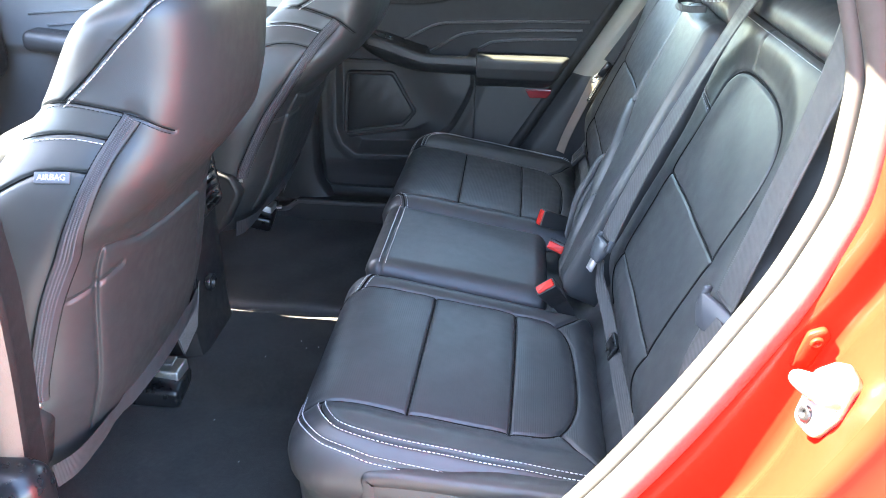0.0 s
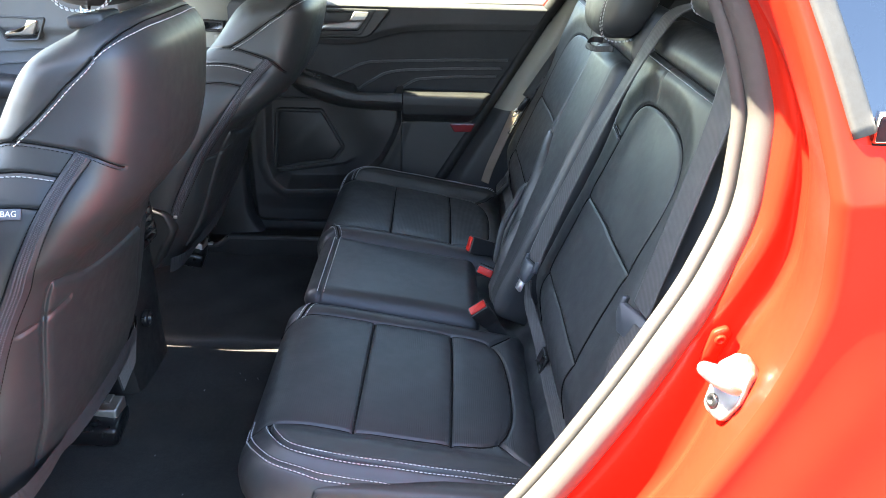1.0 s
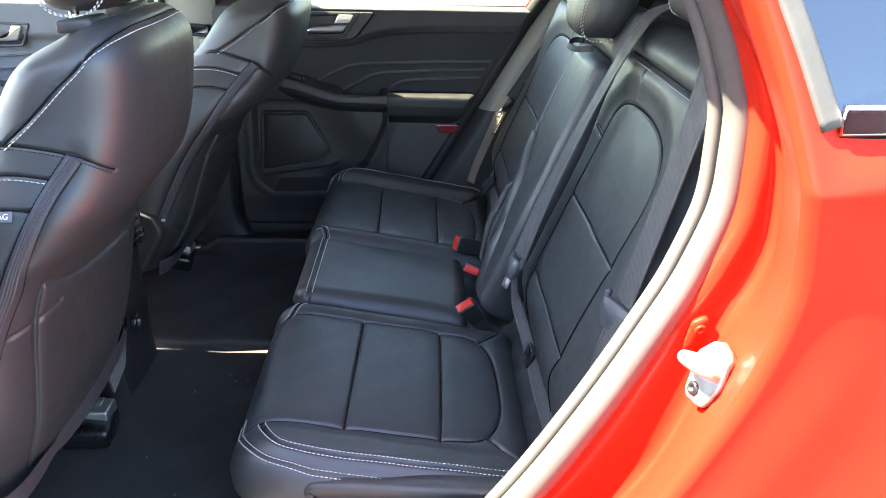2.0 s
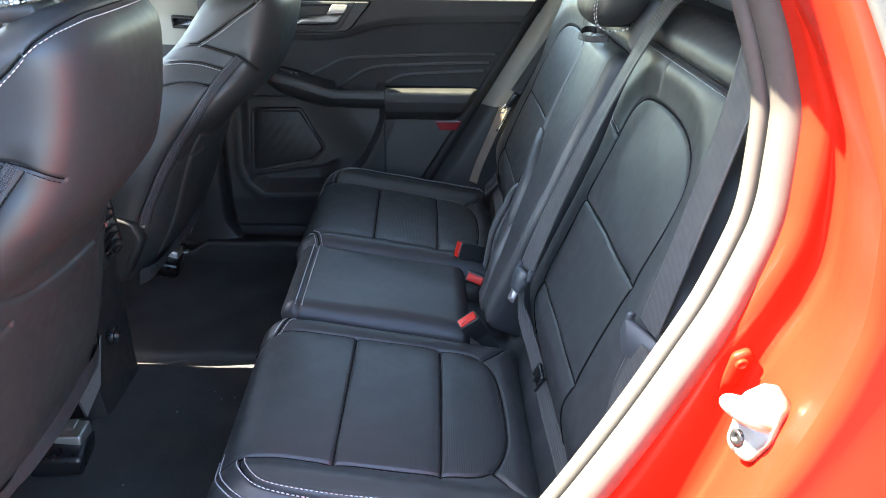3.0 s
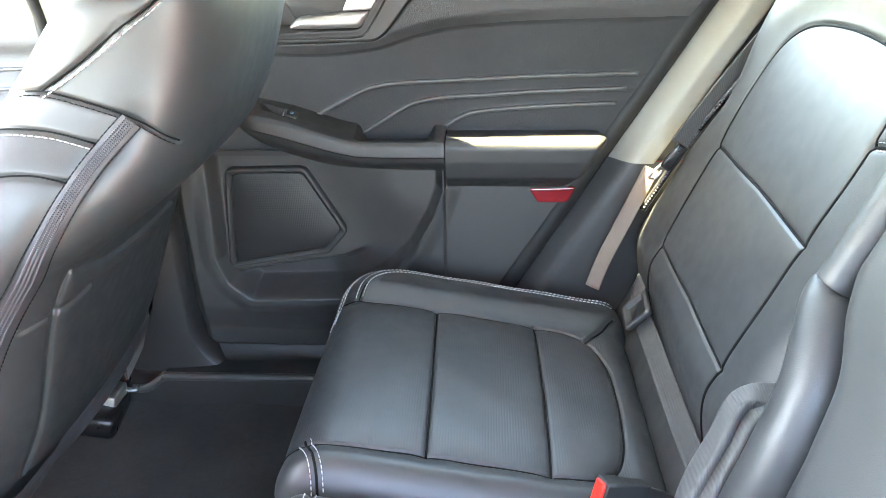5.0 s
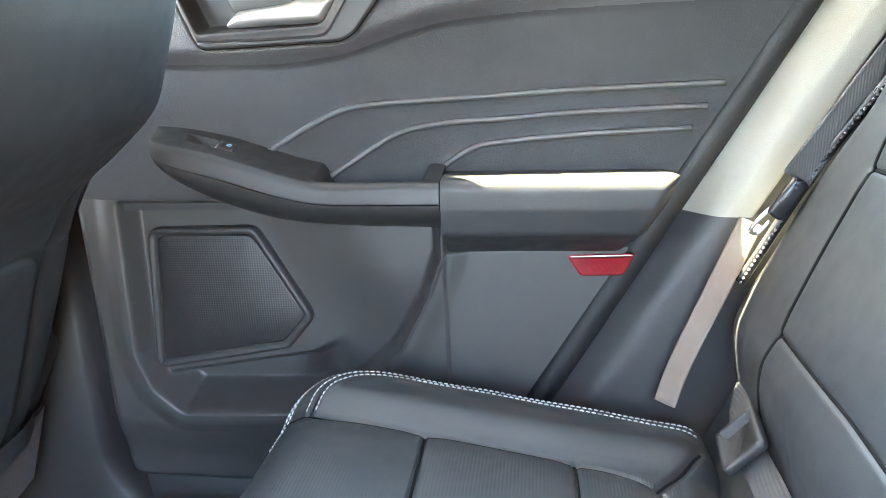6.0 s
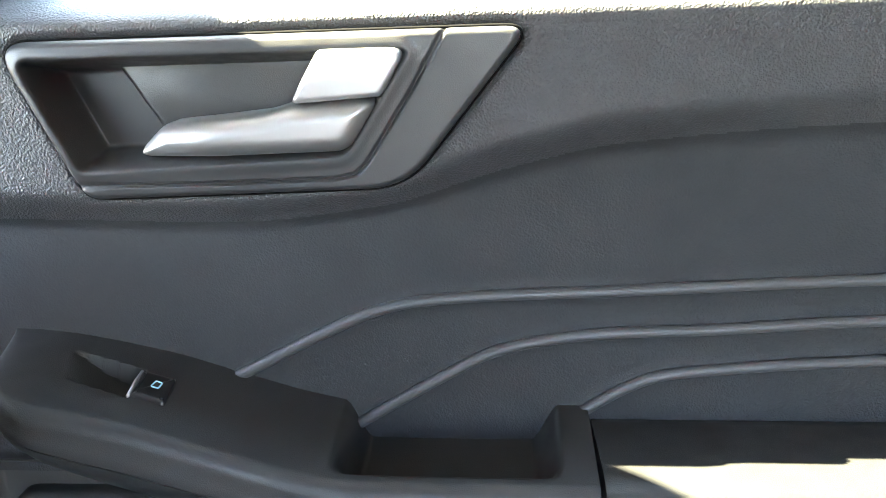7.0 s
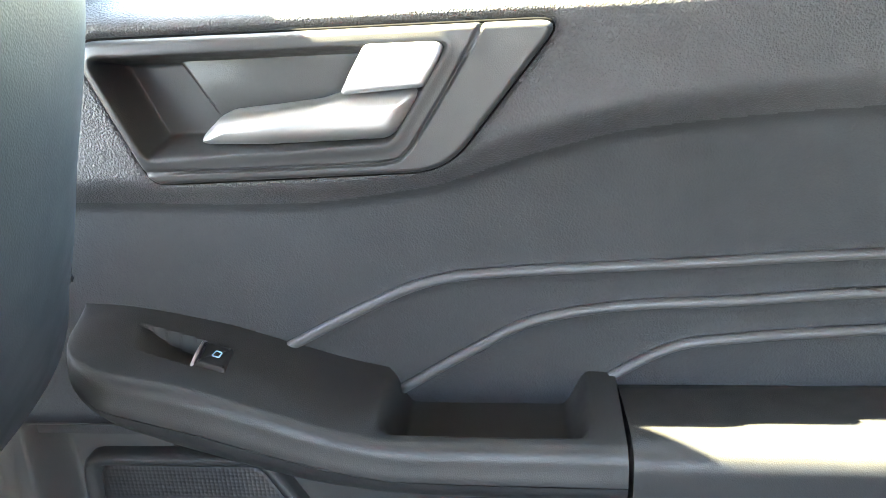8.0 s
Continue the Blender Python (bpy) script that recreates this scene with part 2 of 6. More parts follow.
def relief(name, plane, outline, profile, cap=True, back=True):
    """A thin shaped plate: the outline shrunk step by step by (inset, height)."""
    o = np.array(outline, float)
    t = np.roll(o, -1, 0) - np.roll(o, 1, 0)
    t /= np.linalg.norm(t, axis=1)[:, None] + 1e-9
    area = 0.5 * np.sum(o[:, 0] * np.roll(o[:, 1], -1) - np.roll(o[:, 0], -1) * o[:, 1])
    nrm = np.stack([-t[:, 1], t[:, 0]], 1) * (1 if area > 0 else -1)
    P = np.concatenate([plane(o[:, 0] + nrm[:, 0] * i, o[:, 1] + nrm[:, 1] * i, np.full(len(o), h)) for i, h in profile])
    n = len(o)
    faces = sheet_faces(len(profile), n, close_cols=True)
    if cap:
        faces.append(tuple(range((len(profile) - 1) * n, len(profile) * n)))
    if back:
        faces.append(tuple(reversed(range(n))))
    return outward(mesh_of(name, P, faces)) if back and cap else mesh_of(name, P, faces)


def sweep(name, path, section, up=(0, 0, 1), cap=True, scale=None):
    """A section (closed, in the plane across the path) drawn along a 3D path."""
    p, s, up = np.array(path, float), np.array(section, float), np.array(up, float)
    t = np.gradient(p, axis=0)
    t /= np.linalg.norm(t, axis=1)[:, None]
    side = np.cross(t, up)
    side /= np.linalg.norm(side, axis=1)[:, None]
    top = np.cross(side, t)
    k = np.ones(len(p)) if scale is None else np.asarray(scale, float)
    P = p[:, None] + k[:, None, None] * (s[None, :, :1] * side[:, None] + s[None, :, 1:] * top[:, None])
    n = len(s)
    faces = sheet_faces(len(p), n, close_cols=True)
    if cap:
        faces += [tuple(reversed(range(n))), tuple(range((len(p) - 1) * n, len(p) * n))]
    return outward(mesh_of(name, P, faces))


def circle(r, n=12, squash=1.0):
    a = np.linspace(0, 2 * np.pi, n, endpoint=False)
    return np.stack([r * np.cos(a), r * squash * np.sin(a)], 1)


def bevelled_box(size, at=(0, 0, 0), turn=(0, 0, 0), bevel=0.004, segments=2):
    bm = bmesh.new()
    bmesh.ops.create_cube(bm, size=1.0)
    bmesh.ops.scale(bm, vec=size, verts=bm.verts)
    bmesh.ops.bevel(bm, geom=bm.edges[:], offset=min(bevel, 0.45 * min(size)), segments=segments, affect="EDGES", profile=0.5)
    bm.transform(pose(*at, *turn))
    for f in bm.faces:
        f.smooth = True
    return bm


def stitches(name, lines, length=0.0044, gap=0.0018, radius=0.0008, lift=0.0005):
    """Single threads laid along 3D lines; each line is (points, normals)."""
    V, F = [], []
    for pts, nrm in lines:
        pts, nrm = np.array(pts, float), np.array(nrm, float)
        seg = np.linalg.norm(np.diff(pts, axis=0), axis=1)
        run = np.r_[0, np.cumsum(seg)]
        s = 0.0
        while s + length < run[-1]:
            a = np.array([np.interp(s, run, pts[:, i]) for i in range(3)])
            b = np.array([np.interp(s + length, run, pts[:, i]) for i in range(3)])
            n = np.array([np.interp(s, run, nrm[:, i]) for i in range(3)])
            n /= np.linalg.norm(n) + 1e-9
            t = (b - a) / (np.linalg.norm(b - a) + 1e-9)
            c = np.cross(t, n)
            k = len(V)
            m = (a + b) / 2
            for q, h in ((a, 0.0), (m, 1.0), (b, 0.0)):
                w = radius * (0.6 + 0.4 * h)
                V += [q + c * w + n * (lift - radius), q + c * w * 0.6 + n * (lift + radius * (0.3 + h)), q - c * w * 0.6 + n * (lift + radius * (0.3 + h)), q - c * w + n * (lift - radius)]
            for r in range(2):
                for j in range(4):
                    F.append((k + r * 4 + j, k + r * 4 + (j + 1) % 4, k + r * 4 + 4 + (j + 1) % 4, k + r * 4 + 4 + j))
            F += [(k + 3, k + 2, k + 1, k), (k + 8, k + 9, k + 10, k + 11)]
            s += length + gap
    return mesh_of(name, V, F)

# ---- ground and closing shell ----
def quad_sheet(name, xs, ys, z):
    X, Y = np.meshgrid(xs, ys)
    return mesh_of(name, np.stack([X, Y, z(X, Y)], -1), sheet_faces(len(ys), len(xs)))


g = np.r_[-2500, -400, -80, np.linspace(-20, 20, 41), 80, 400, 2500]
ground = part("ground", quad_sheet("ground", g, g, lambda x, y: 0 * x), ASPHALT)
tagged(ground, "dark grey asphalt parking surface", "ground", kind="structure")


def slab(name, corners, thick, mat, label, category, parent=None):
    """A flat panel of some thickness through 3D corners."""
    c = np.array(corners, float)
    n = np.cross(c[1] - c[0], c[-1] - c[0])
    n /= np.linalg.norm(n)
    k = len(c)
    V = np.vstack([c, c - n * thick])
    F = [tuple(range(k)), tuple(reversed(range(k, 2 * k)))] + [(i, k + i, k + (i + 1) % k, (i + 1) % k) for i in range(k)]
    ob = part(name, outward(mesh_of(name, V, F, flat=True)), mat, parent, label)
    if parent is None:
        tagged(ob, label, category, kind="structure")
    return ob


shell = thing("car_body", (0, 0, 0.3), "red metallic car body with an open rear doorway", "car")
ROOF_Z = 1.60


def roof_z(x, y):
    return ROOF_Z - 0.1 * np.abs(y / 0.6) ** 2.5 - 0.16 * smooth(-0.55, -1.25, x) - 0.05 * smooth(0.7, 1.4, x)


RX, RY = np.linspace(-1.04, 1.35, 40), np.linspace(-0.55, 0.64, 24)
part("headliner", quad_sheet("headliner", RX, RY, lambda x, y: roof_z(x, y) - 0.03), HEADLINER, shell, "light grey headliner")
part("roof", quad_sheet("roof", RX, RY, roof_z), RED_PAINT, shell)
# floor, bulkhead, rear
part("floor_pan", bevelled_box((3.0, 1.50, 0.06), (-0.2, 0, 0.33)), BLACK_SEAL, shell)
slab("bulkhead", [(-1.75, -0.75, 0.3), (-1.75, 0.75, 0.3), (-1.6, 0.75, 1.02), (-1.6, -0.75, 1.02)], 0.03, PLASTIC, "", "", shell)
part("dashboard", bevelled_box((0.30, 1.42, 0.26), (-1.58, 0, 0.93), bevel=0.06, segments=4), PLASTIC, shell, "black dashboard")
slab("cargo_floor", [(0.55, -0.7, 0.72), (1.4, -0.7, 0.72), (1.4, 0.7, 0.72), (0.55, 0.7, 0.72)], 0.03, CARPET, "", "", shell)
slab("tailgate", [(1.4, -0.72, 0.4), (1.4, 0.72, 0.4), (1.45, 0.7, 1.1), (1.45, -0.7, 1.1)], 0.04, RED_PAINT, "", "", shell)
slab("rear_glass", [(1.44, -0.68, 1.10), (1.44, 0.68, 1.10), (1.33, 0.58, 1.50), (1.33, -0.58, 1.50)], 0.004, DARK_GLASS, "", "", shell)
slab("far_quarter_glass", [(0.50, 0.79, 1.13), (1.42, 0.79, 1.13), (1.35, 0.66, 1.47), (0.52, 0.66, 1.47)], 0.004, DARK_GLASS, "", "", shell)
slab("tailgate_trim", [(1.36, -0.66, 0.72), (1.36, 0.66, 0.72), (1.39, 0.64, 1.10), (1.39, -0.64, 1.10)], 0.02, PLASTIC, "", "", shell)
for y0 in (-0.655, 0.68):
    slab("cargo_side_trim", [(0.44, y0, 0.72), (1.37, y0, 0.72), (1.37, y0, 1.22), (0.44, y0, 1.22)], 0.02, PLASTIC, "", "", shell)
# far outer side, up to the belt line
slab("far_side_panel", [(-1.75, 0.86, 0.3), (1.45, 0.86, 0.3), (1.45, 0.83, 1.12), (-1.75, 0.83, 1.12)], 0.02, RED_PAINT, "", "", shell)
slab("far_belt_rail", [(-1.75, 0.71, 1.128), (1.45, 0.71, 1.128), (1.45, 0.845, 1.128), (-1.75, 0.845, 1.128)], 0.012, BLACK_SEAL, "", "", shell)
# near front door, shut, seen from nowhere but closing the side
slab("near_front_door", [(-1.75, -0.84, 0.35), (-0.62, -0.84, 0.35), (-0.62, -0.80, 1.12), (-1.75, -0.80, 1.12)], 0.08, RED_PAINT, "", "", shell)
slab("near_front_trim", [(-1.70, -0.735, 0.36), (-0.62, -0.735, 0.36), (-0.62, -0.715, 1.12), (-1.70, -0.715, 1.12)], 0.02, PLASTIC, "", "", shell)
for s, r, o in ((-1, 0.045, 0.045), (1, 0.055, 0.050)):
    # roof rail, front and rear pillars
    part("roof_rail", sweep("roof_rail", spline([(-1.55, s * 0.66, 1.06), (-1.15, s * 0.60, 1.32), (-0.8, s * 0.575 + o, 1.45), (-0.2, s * 0.57 + o, 1.50), (0.5, s * 0.57 + o, 1.48), (1.0, s * 0.585 + o, 1.40), (1.42, s * 0.62, 1.15)], 0.03), circle(r, 12), up=(0, 1, 0)), PILLAR, shell)

# outer far middle pillar between the door windows
for inw in (0.0, 0.028, 0.054):
    slab("middle_pillar", [(-0.735, 0.745 - inw, 1.10), (-0.545, 0.745 - inw, 1.10), (-0.53, 0.664 - inw, 1.49), (-0.70, 0.664 - inw, 1.49)], 0.025, BLACK_SEAL, "", "", shell)
# ---- near doorway: jamb, seal, quarter panel ----
def seal_xy(z):
    return (track([0.4, 0.60, 0.742, 0.836, 0.963, 1.052, 1.136, 1.205, 1.265, 1.327, 1.42, 1.5], [-0.3, 0.01, 0.122, 0.187, 0.266, 0.314, 0.340, 0.342, 0.327, 0.300, 0.24, 0.1], z),
            track([0.4, 0.742, 1.136, 1.327, 1.5], [-0.715, -0.695, -0.627, -0.597, -0.565], z))


def band_x(z):
    return track([0.4, 0.73, 0.826, 0.888, 0.998, 1.054, 1.095, 1.153, 1.216, 1.285, 1.336, 1.42, 1.5], [0.0, 0.225, 0.290, 0.318, 0.354, 0.376, 0.383, 0.378, 0.364, 0.333, 0.299, 0.245, 0.13], z)


def edge_x(z):
    return track([0.4, 0.7, 0.867, 0.928, 1.009, 1.076, 1.113, 1.171, 1.251, 1.345, 1.42, 1.5], [-0.05, 0.14, 0.254, 0.283, 0.316, 0.333, 0.337, 0.331, 0.313, 0.280, 0.235, 0.13], z)


def edge_y(z):
    return -0.825 + 0.42 * np.clip(z - 1.20, 0, 1)


zs = np.linspace(0.42, 1.49, 240)
NZ = len(zs)
sx, sy = seal_xy(zs)
bx, ex, ey = band_x(zs), edge_x(zs), edge_y(zs)
by = np.minimum(-0.682 + 0.25 * np.clip(zs - 1.22, 0, 1), sy - 0.025)
cols = []
for k, y in ((0, sy + 0.01), (0.02, sy - 0.005), (0.1, by + 0.012), (0.2, by + 0.004), (0.35, by), (0.62, by), (0.86, by - 0.002)):   # channel beside the seal, facing out
    cols.append(np.stack([sx + 0.008 + (bx - sx - 0.008) * k, y, zs], -1))
cols.append(np.stack([bx - 0.003, by - 0.006, zs], -1))
cols.append(np.stack([bx - 0.001, by - 0.010, zs], -1))
for k in np.linspace(0.08, 1, 12):                   # land that faces forward
    cols.append(np.stack([bx + (ex - bx) * k - 0.006 * np.sin(np.pi * k), by - 0.010 + (ey - by + 0.010) * k, zs], -1))
part("door_jamb", mesh_of("door_jamb", np.stack(cols, 1), sheet_faces(NZ, len(cols))), RED_PAINT, shell, "glossy red painted door jamb")
cols = []
for k in np.linspace(0, 1, 9):                       # rolled edge
    a = k * np.pi / 2
    cols.append(np.stack([ex + 0.014 * (1 - np.cos(a)), ey - 0.014 * np.sin(a), zs], -1))
for k in np.linspace(0.02, 1, 40) ** 1.5:
    X = ex + 0.014 + (1.45 - ex) * k
    run_ = (1.45 - ex) * k
    bulge = (0.016 * smooth(0.0, 0.07, run_) + 0.075 * smooth(0.05, 0.34, run_)) * smooth(1.24, 0.98, zs) * smooth(1.1, 0.6, X - 0.3)
    shoulder = 0.012 * groove(zs - 1.215, 0.02) * smooth(0.0, 0.05, k)
    cols.append(np.stack([X, ey - 0.014 - bulge - shoulder, zs], -1))
lower = zs < 1.247
C = np.stack(cols, 1)
part("quarter_panel", mesh_of("quarter_panel", C[lower], sheet_faces(int(lower.sum()), len(cols))), RED_PAINT, shell, "glossy red rear quarter panel")
gx = lambda z: track([1.23, 1.258, 1.305, 1.347, 1.45, 1.5], [0.343, 0.332, 0.314, 0.296, 0.252, 0.15], z)
up = zs >= 1.243
zu = zs[up]
pil = [np.stack([ex[up] + 0.014 * (1 - np.cos(k * np.pi / 2)), ey[up] - 0.014 * np.sin(k * np.pi / 2), zu], -1) for k in np.linspace(0, 1, 9)]
pil += [np.stack([ex[up] + 0.014 + (np.maximum(gx(zu) + 0.012, ex[up] + 0.016) - ex[up] - 0.014) * k, ey[up] - 0.014, zu], -1) for k in (0.5, 1.0)]
part("window_pillar", mesh_of("window_pillar", np.stack(pil, 1), sheet_faces(len(zu), len(pil))), RED_PAINT, shell)
part("quarter_glass", mesh_of("quarter_glass", [(0.335, -0.806, 1.262), (1.2, -0.80, 1.272), (1.15, -0.70, 1.50), (0.23, -0.708, 1.50)], [(0, 1, 2, 3)], flat=True), DARK_GLASS, shell, "dark tinted quarter window")
zg = np.linspace(1.250, 1.46, 30)
part("window_gasket", sweep("window_gasket", np.stack([gx(zg) + 0.008, edge_y(zg) - 0.014, zg], -1), rounded([(-0.009, -0.006), (0.009, -0.006), (0.009, 0.006), (-0.009, 0.006)], 0.004, 0.002), up=(0, 1, 0)), GASKET, shell, "weathered grey window gasket")
part("chrome_strip", sweep("chrome_strip", [(0.348, -0.822, 1.2590), (0.6, -0.824, 1.267), (1.2, -0.815, 1.284)], rounded([(-0.005, -0.013), (0.005, -0.013), (0.005, 0.012), (-0.005, 0.012)], 0.004, 0.002), up=(0, 0, 1)), CHROME, shell, "chrome belt line strip")

path = np.stack([sx, sy, zs], -1)[10:]
path = np.vstack([[(-0.55, -0.725, 0.47), (-0.4, -0.724, 0.47)], path[path[:, 2] > 0.5], [(-0.05, -0.562, 1.495), (-0.4, -0.56, 1.495)]])
path = resample(spline(path[::6], 0.01), 0.008)
seal = thing("door_seal", (0.3, -0.63, 1.0), "pale grey rubber door seal round the open doorway", "door seal")
part("seal_bulb", sweep("seal_bulb", path + np.array((0.008, -0.012, 0)), circle(0.0185, 14, 1.0), up=(0, 1, 0)), SEAL, seal)
part("seal_lip", sweep("seal_lip", path + np.array((-0.012, 0.006, 0)), circle(0.0095, 12, 1.0), up=(0, 1, 0)), SEAL, seal, "grey seal lip against the trim")

striker = thing("door_striker", (0.295, -0.80, 1.0), "zinc plated steel door striker loop on its plate", "door striker")
SP = Plane((0.303, -0.774, 0.985), (0.30, -1, 0.0), (0.3, 0.1, 1))
SP.n *= -1 if SP.n[0] > 0 else 1
so = rounded([(-0.016, -0.036), (0.014, -0.036), (0.024, -0.008), (0.020, 0.028), (-0.004, 0.036), (-0.022, 0.012)], 0.012, 0.003)
part("plate", relief("plate", SP, so, [(0, -0.008), (0, 0.002), (0.0015, 0.0035), (0.004, 0.004)]), STEEL, striker, "bright steel striker plate")
arc = [(-0.016, 0.004, 0.0), (-0.015, 0.006, 0.016), (-0.009, 0.009, 0.029), (0.0, 0.010, 0.032), (0.009, 0.009, 0.028), (0.014, 0.006, 0.014), (0.015, 0.004, 0.0)]
part("loop", sweep("loop", spline([SP(*q) for q in arc], 0.002), circle(0.0068, 12), up=tuple(SP.b)), STEEL, striker, "steel striker loop")
part("screw", relief("screw", Plane(SP(-0.004, -0.022, 0.003), SP.a, SP.b), circle(0.0075, 14), [(0, 0), (0, 0.003), (0.002, 0.0045), (0.004, 0.0045), (0.0045, 0.002)]), SMOOTH_BLACK, striker, "dark star screw")
catch = rounded([(-0.010, -0.026), (0.008, -0.026), (0.011, 0.014), (0.003, 0.024), (-0.010, 0.016)], 0.006, 0.003)
part("jamb_plate", relief("jamb_plate", Plane((0.321, -0.686, 0.977), (1, -0.1, 0), (0.25, 0, 1)), catch, [(0, -0.012), (0, 0.002), (0.002, 0.004)]), RED_PAINT, shell, "red painted stamped plate with a bolt")
part("jamb_bolt", relief("jamb_bolt", Plane((0.323, -0.690, 0.985), (1, -0.1, 0), (0.25, 0, 1)), circle(0.006, 12), [(0, 0), (0, 0.003), (0.0015, 0.004), (0.003, 0.004), (0.0035, 0.0025)]), RED_PAINT, shell)

# near middle pillar with its seal and black foot
pz = np.linspace(0.60, 1.47, 60)
px_ = track([0.60, 0.75, 0.80, 0.907, 0.98, 1.47], [-0.545, -0.527, -0.520, -0.506, -0.500, -0.505], pz)
py_ = -0.70 + 0.27 * np.clip(pz - 1.12, 0, 1)
cols = [np.stack([px_ + a, py_ + b, pz], -1) for a, b in ((-0.014, 0.05), (-0.012, 0.02), (-0.004, 0.006), (-0.012, -0.006), (-0.03, -0.01), (-0.22, -0.012))]
part("near_middle_pillar", mesh_of("near_middle_pillar", np.stack(cols, 1), sheet_faces(60, len(cols))), BLACK_SEAL, shell, "black middle pillar beside the front seat")
cols = [np.stack([px_ + 0.002 - 0.05 * k, py_ - 0.010 - 0.010 * np.sin(np.pi * min(1, k * 1.2)), pz], -1)[10:] for k in np.linspace(0, 1, 8)]
part("pillar_seal", mesh_of("pillar_seal", np.stack(cols, 1), sheet_faces(50, 8)), TAN_SEAL, shell, "tan rubber seal on the middle pillar")
part("pillar_foot", bevelled_box((0.15, 0.07, 0.16), (-0.564, -0.735, 0.69), (0, 4, 0), bevel=0.03, segments=4), SMOOTH_BLACK, shell, "black rounded cover at the pillar foot")
# black inner trim behind the seal
cols = [np.stack([sx + a, sy + b + 0.02 * smooth(0.9, 0.6, zs), zs], -1) for a, b in ((-0.006, 0.012), (0.012, 0.026), (0.05, 0.040), (0.12, 0.045), (0.3, 0.04))]
part("quarter_trim", mesh_of("quarter_trim", np.stack(cols, 1)[20:], sheet_faces(NZ - 20, len(cols))), SMOOTH_BLACK, shell, "black inner quarter trim")
# the open rear door, swung well forward of the doorway
hinge, swing = np.array((-0.63, -0.83, 0.0)), np.array((0.58, -0.815, 0.0))
corner = lambda a, z: tuple(hinge + swing * a + np.array((0, 0, z)))
slab("open_rear_door", [corner(0, 0.40), corner(0.55, 0.40), corner(0.95, 0.80), corner(0.98, 1.14), corner(0, 1.14)], 0.09, PLASTIC, "", "", shell)
slab("privacy_pane", [corner(0.05, 1.14), corner(0.9, 1.14), corner(0.7, 1.48), corner(0.05, 1.48)], 0.004, DARK_GLASS, "", "", shell)

# ---- floor covering ----
def floor_z(x, y):
    tunnel = 0.032 * smooth(0.2, 0.1, np.abs(y)) 
    rise = 0.012 * smooth(0.5, 0.68, np.abs(y)) + 0.10 * smooth(-0.2, 0.0, x)
    return 0.415 + tunnel + rise + 0.002 * np.sin(x * 31) * np.sin(y * 27)


carpet = part("floor", quad_sheet("floor", np.linspace(-1.6, 0.15, 120), np.linspace(-0.70, 0.70, 110), floor_z), CARPET)
tagged(carpet, "black carpeted car floor with a low tunnel", "floor", kind="structure")
random.seed(3)
lint = []
for i in range(16):
    x, y = random.uniform(-0.6, -0.28), random.uniform(-0.6, 0.05)
    a = random.uniform(0, 3.1)
    l = random.uniform(0.002, 0.006)
    lint.append(([(x, y, float(floor_z(x, y)) + 0.001), (x + l * math.cos(a), y + l * math.sin(a), float(floor_z(x, y)) + 0.0015)], [(0, 0, 1), (0, 0, 1)]))
crumbs = part("lint", stitches("lint", lint, length=0.0018, gap=0.0001, radius=0.0004), THREAD)
tagged(crumbs, "tiny pale specks of lint on the carpet", "lint", kind="stuff")

# ---- rear bench seat ----
BENCH_Y = 0.012
bench = thing("rear_bench_seat", (0.05, BENCH_Y, 0.5), "black leather rear bench seat with pale double stitching", "car seat")
CUSHION = Plane((0.0, BENCH_Y, 0.683), (1, 0, -0.17), (0, 1, 0))   # u back, v to the far side
BACK = Plane((0.212, BENCH_Y, 0.816), (0, -1, 0), (0.39, 0, 1))     # u to the near side, v up; n forward


LOW = spline([(-0.253, 0.49), (-0.250, 0.53), (-0.237, 0.572), (-0.205, 0.604), (-0.15, 0.616), (-0.1, 0.617), (0.04, 0.618), (0.17, 0.620)], 0.006)


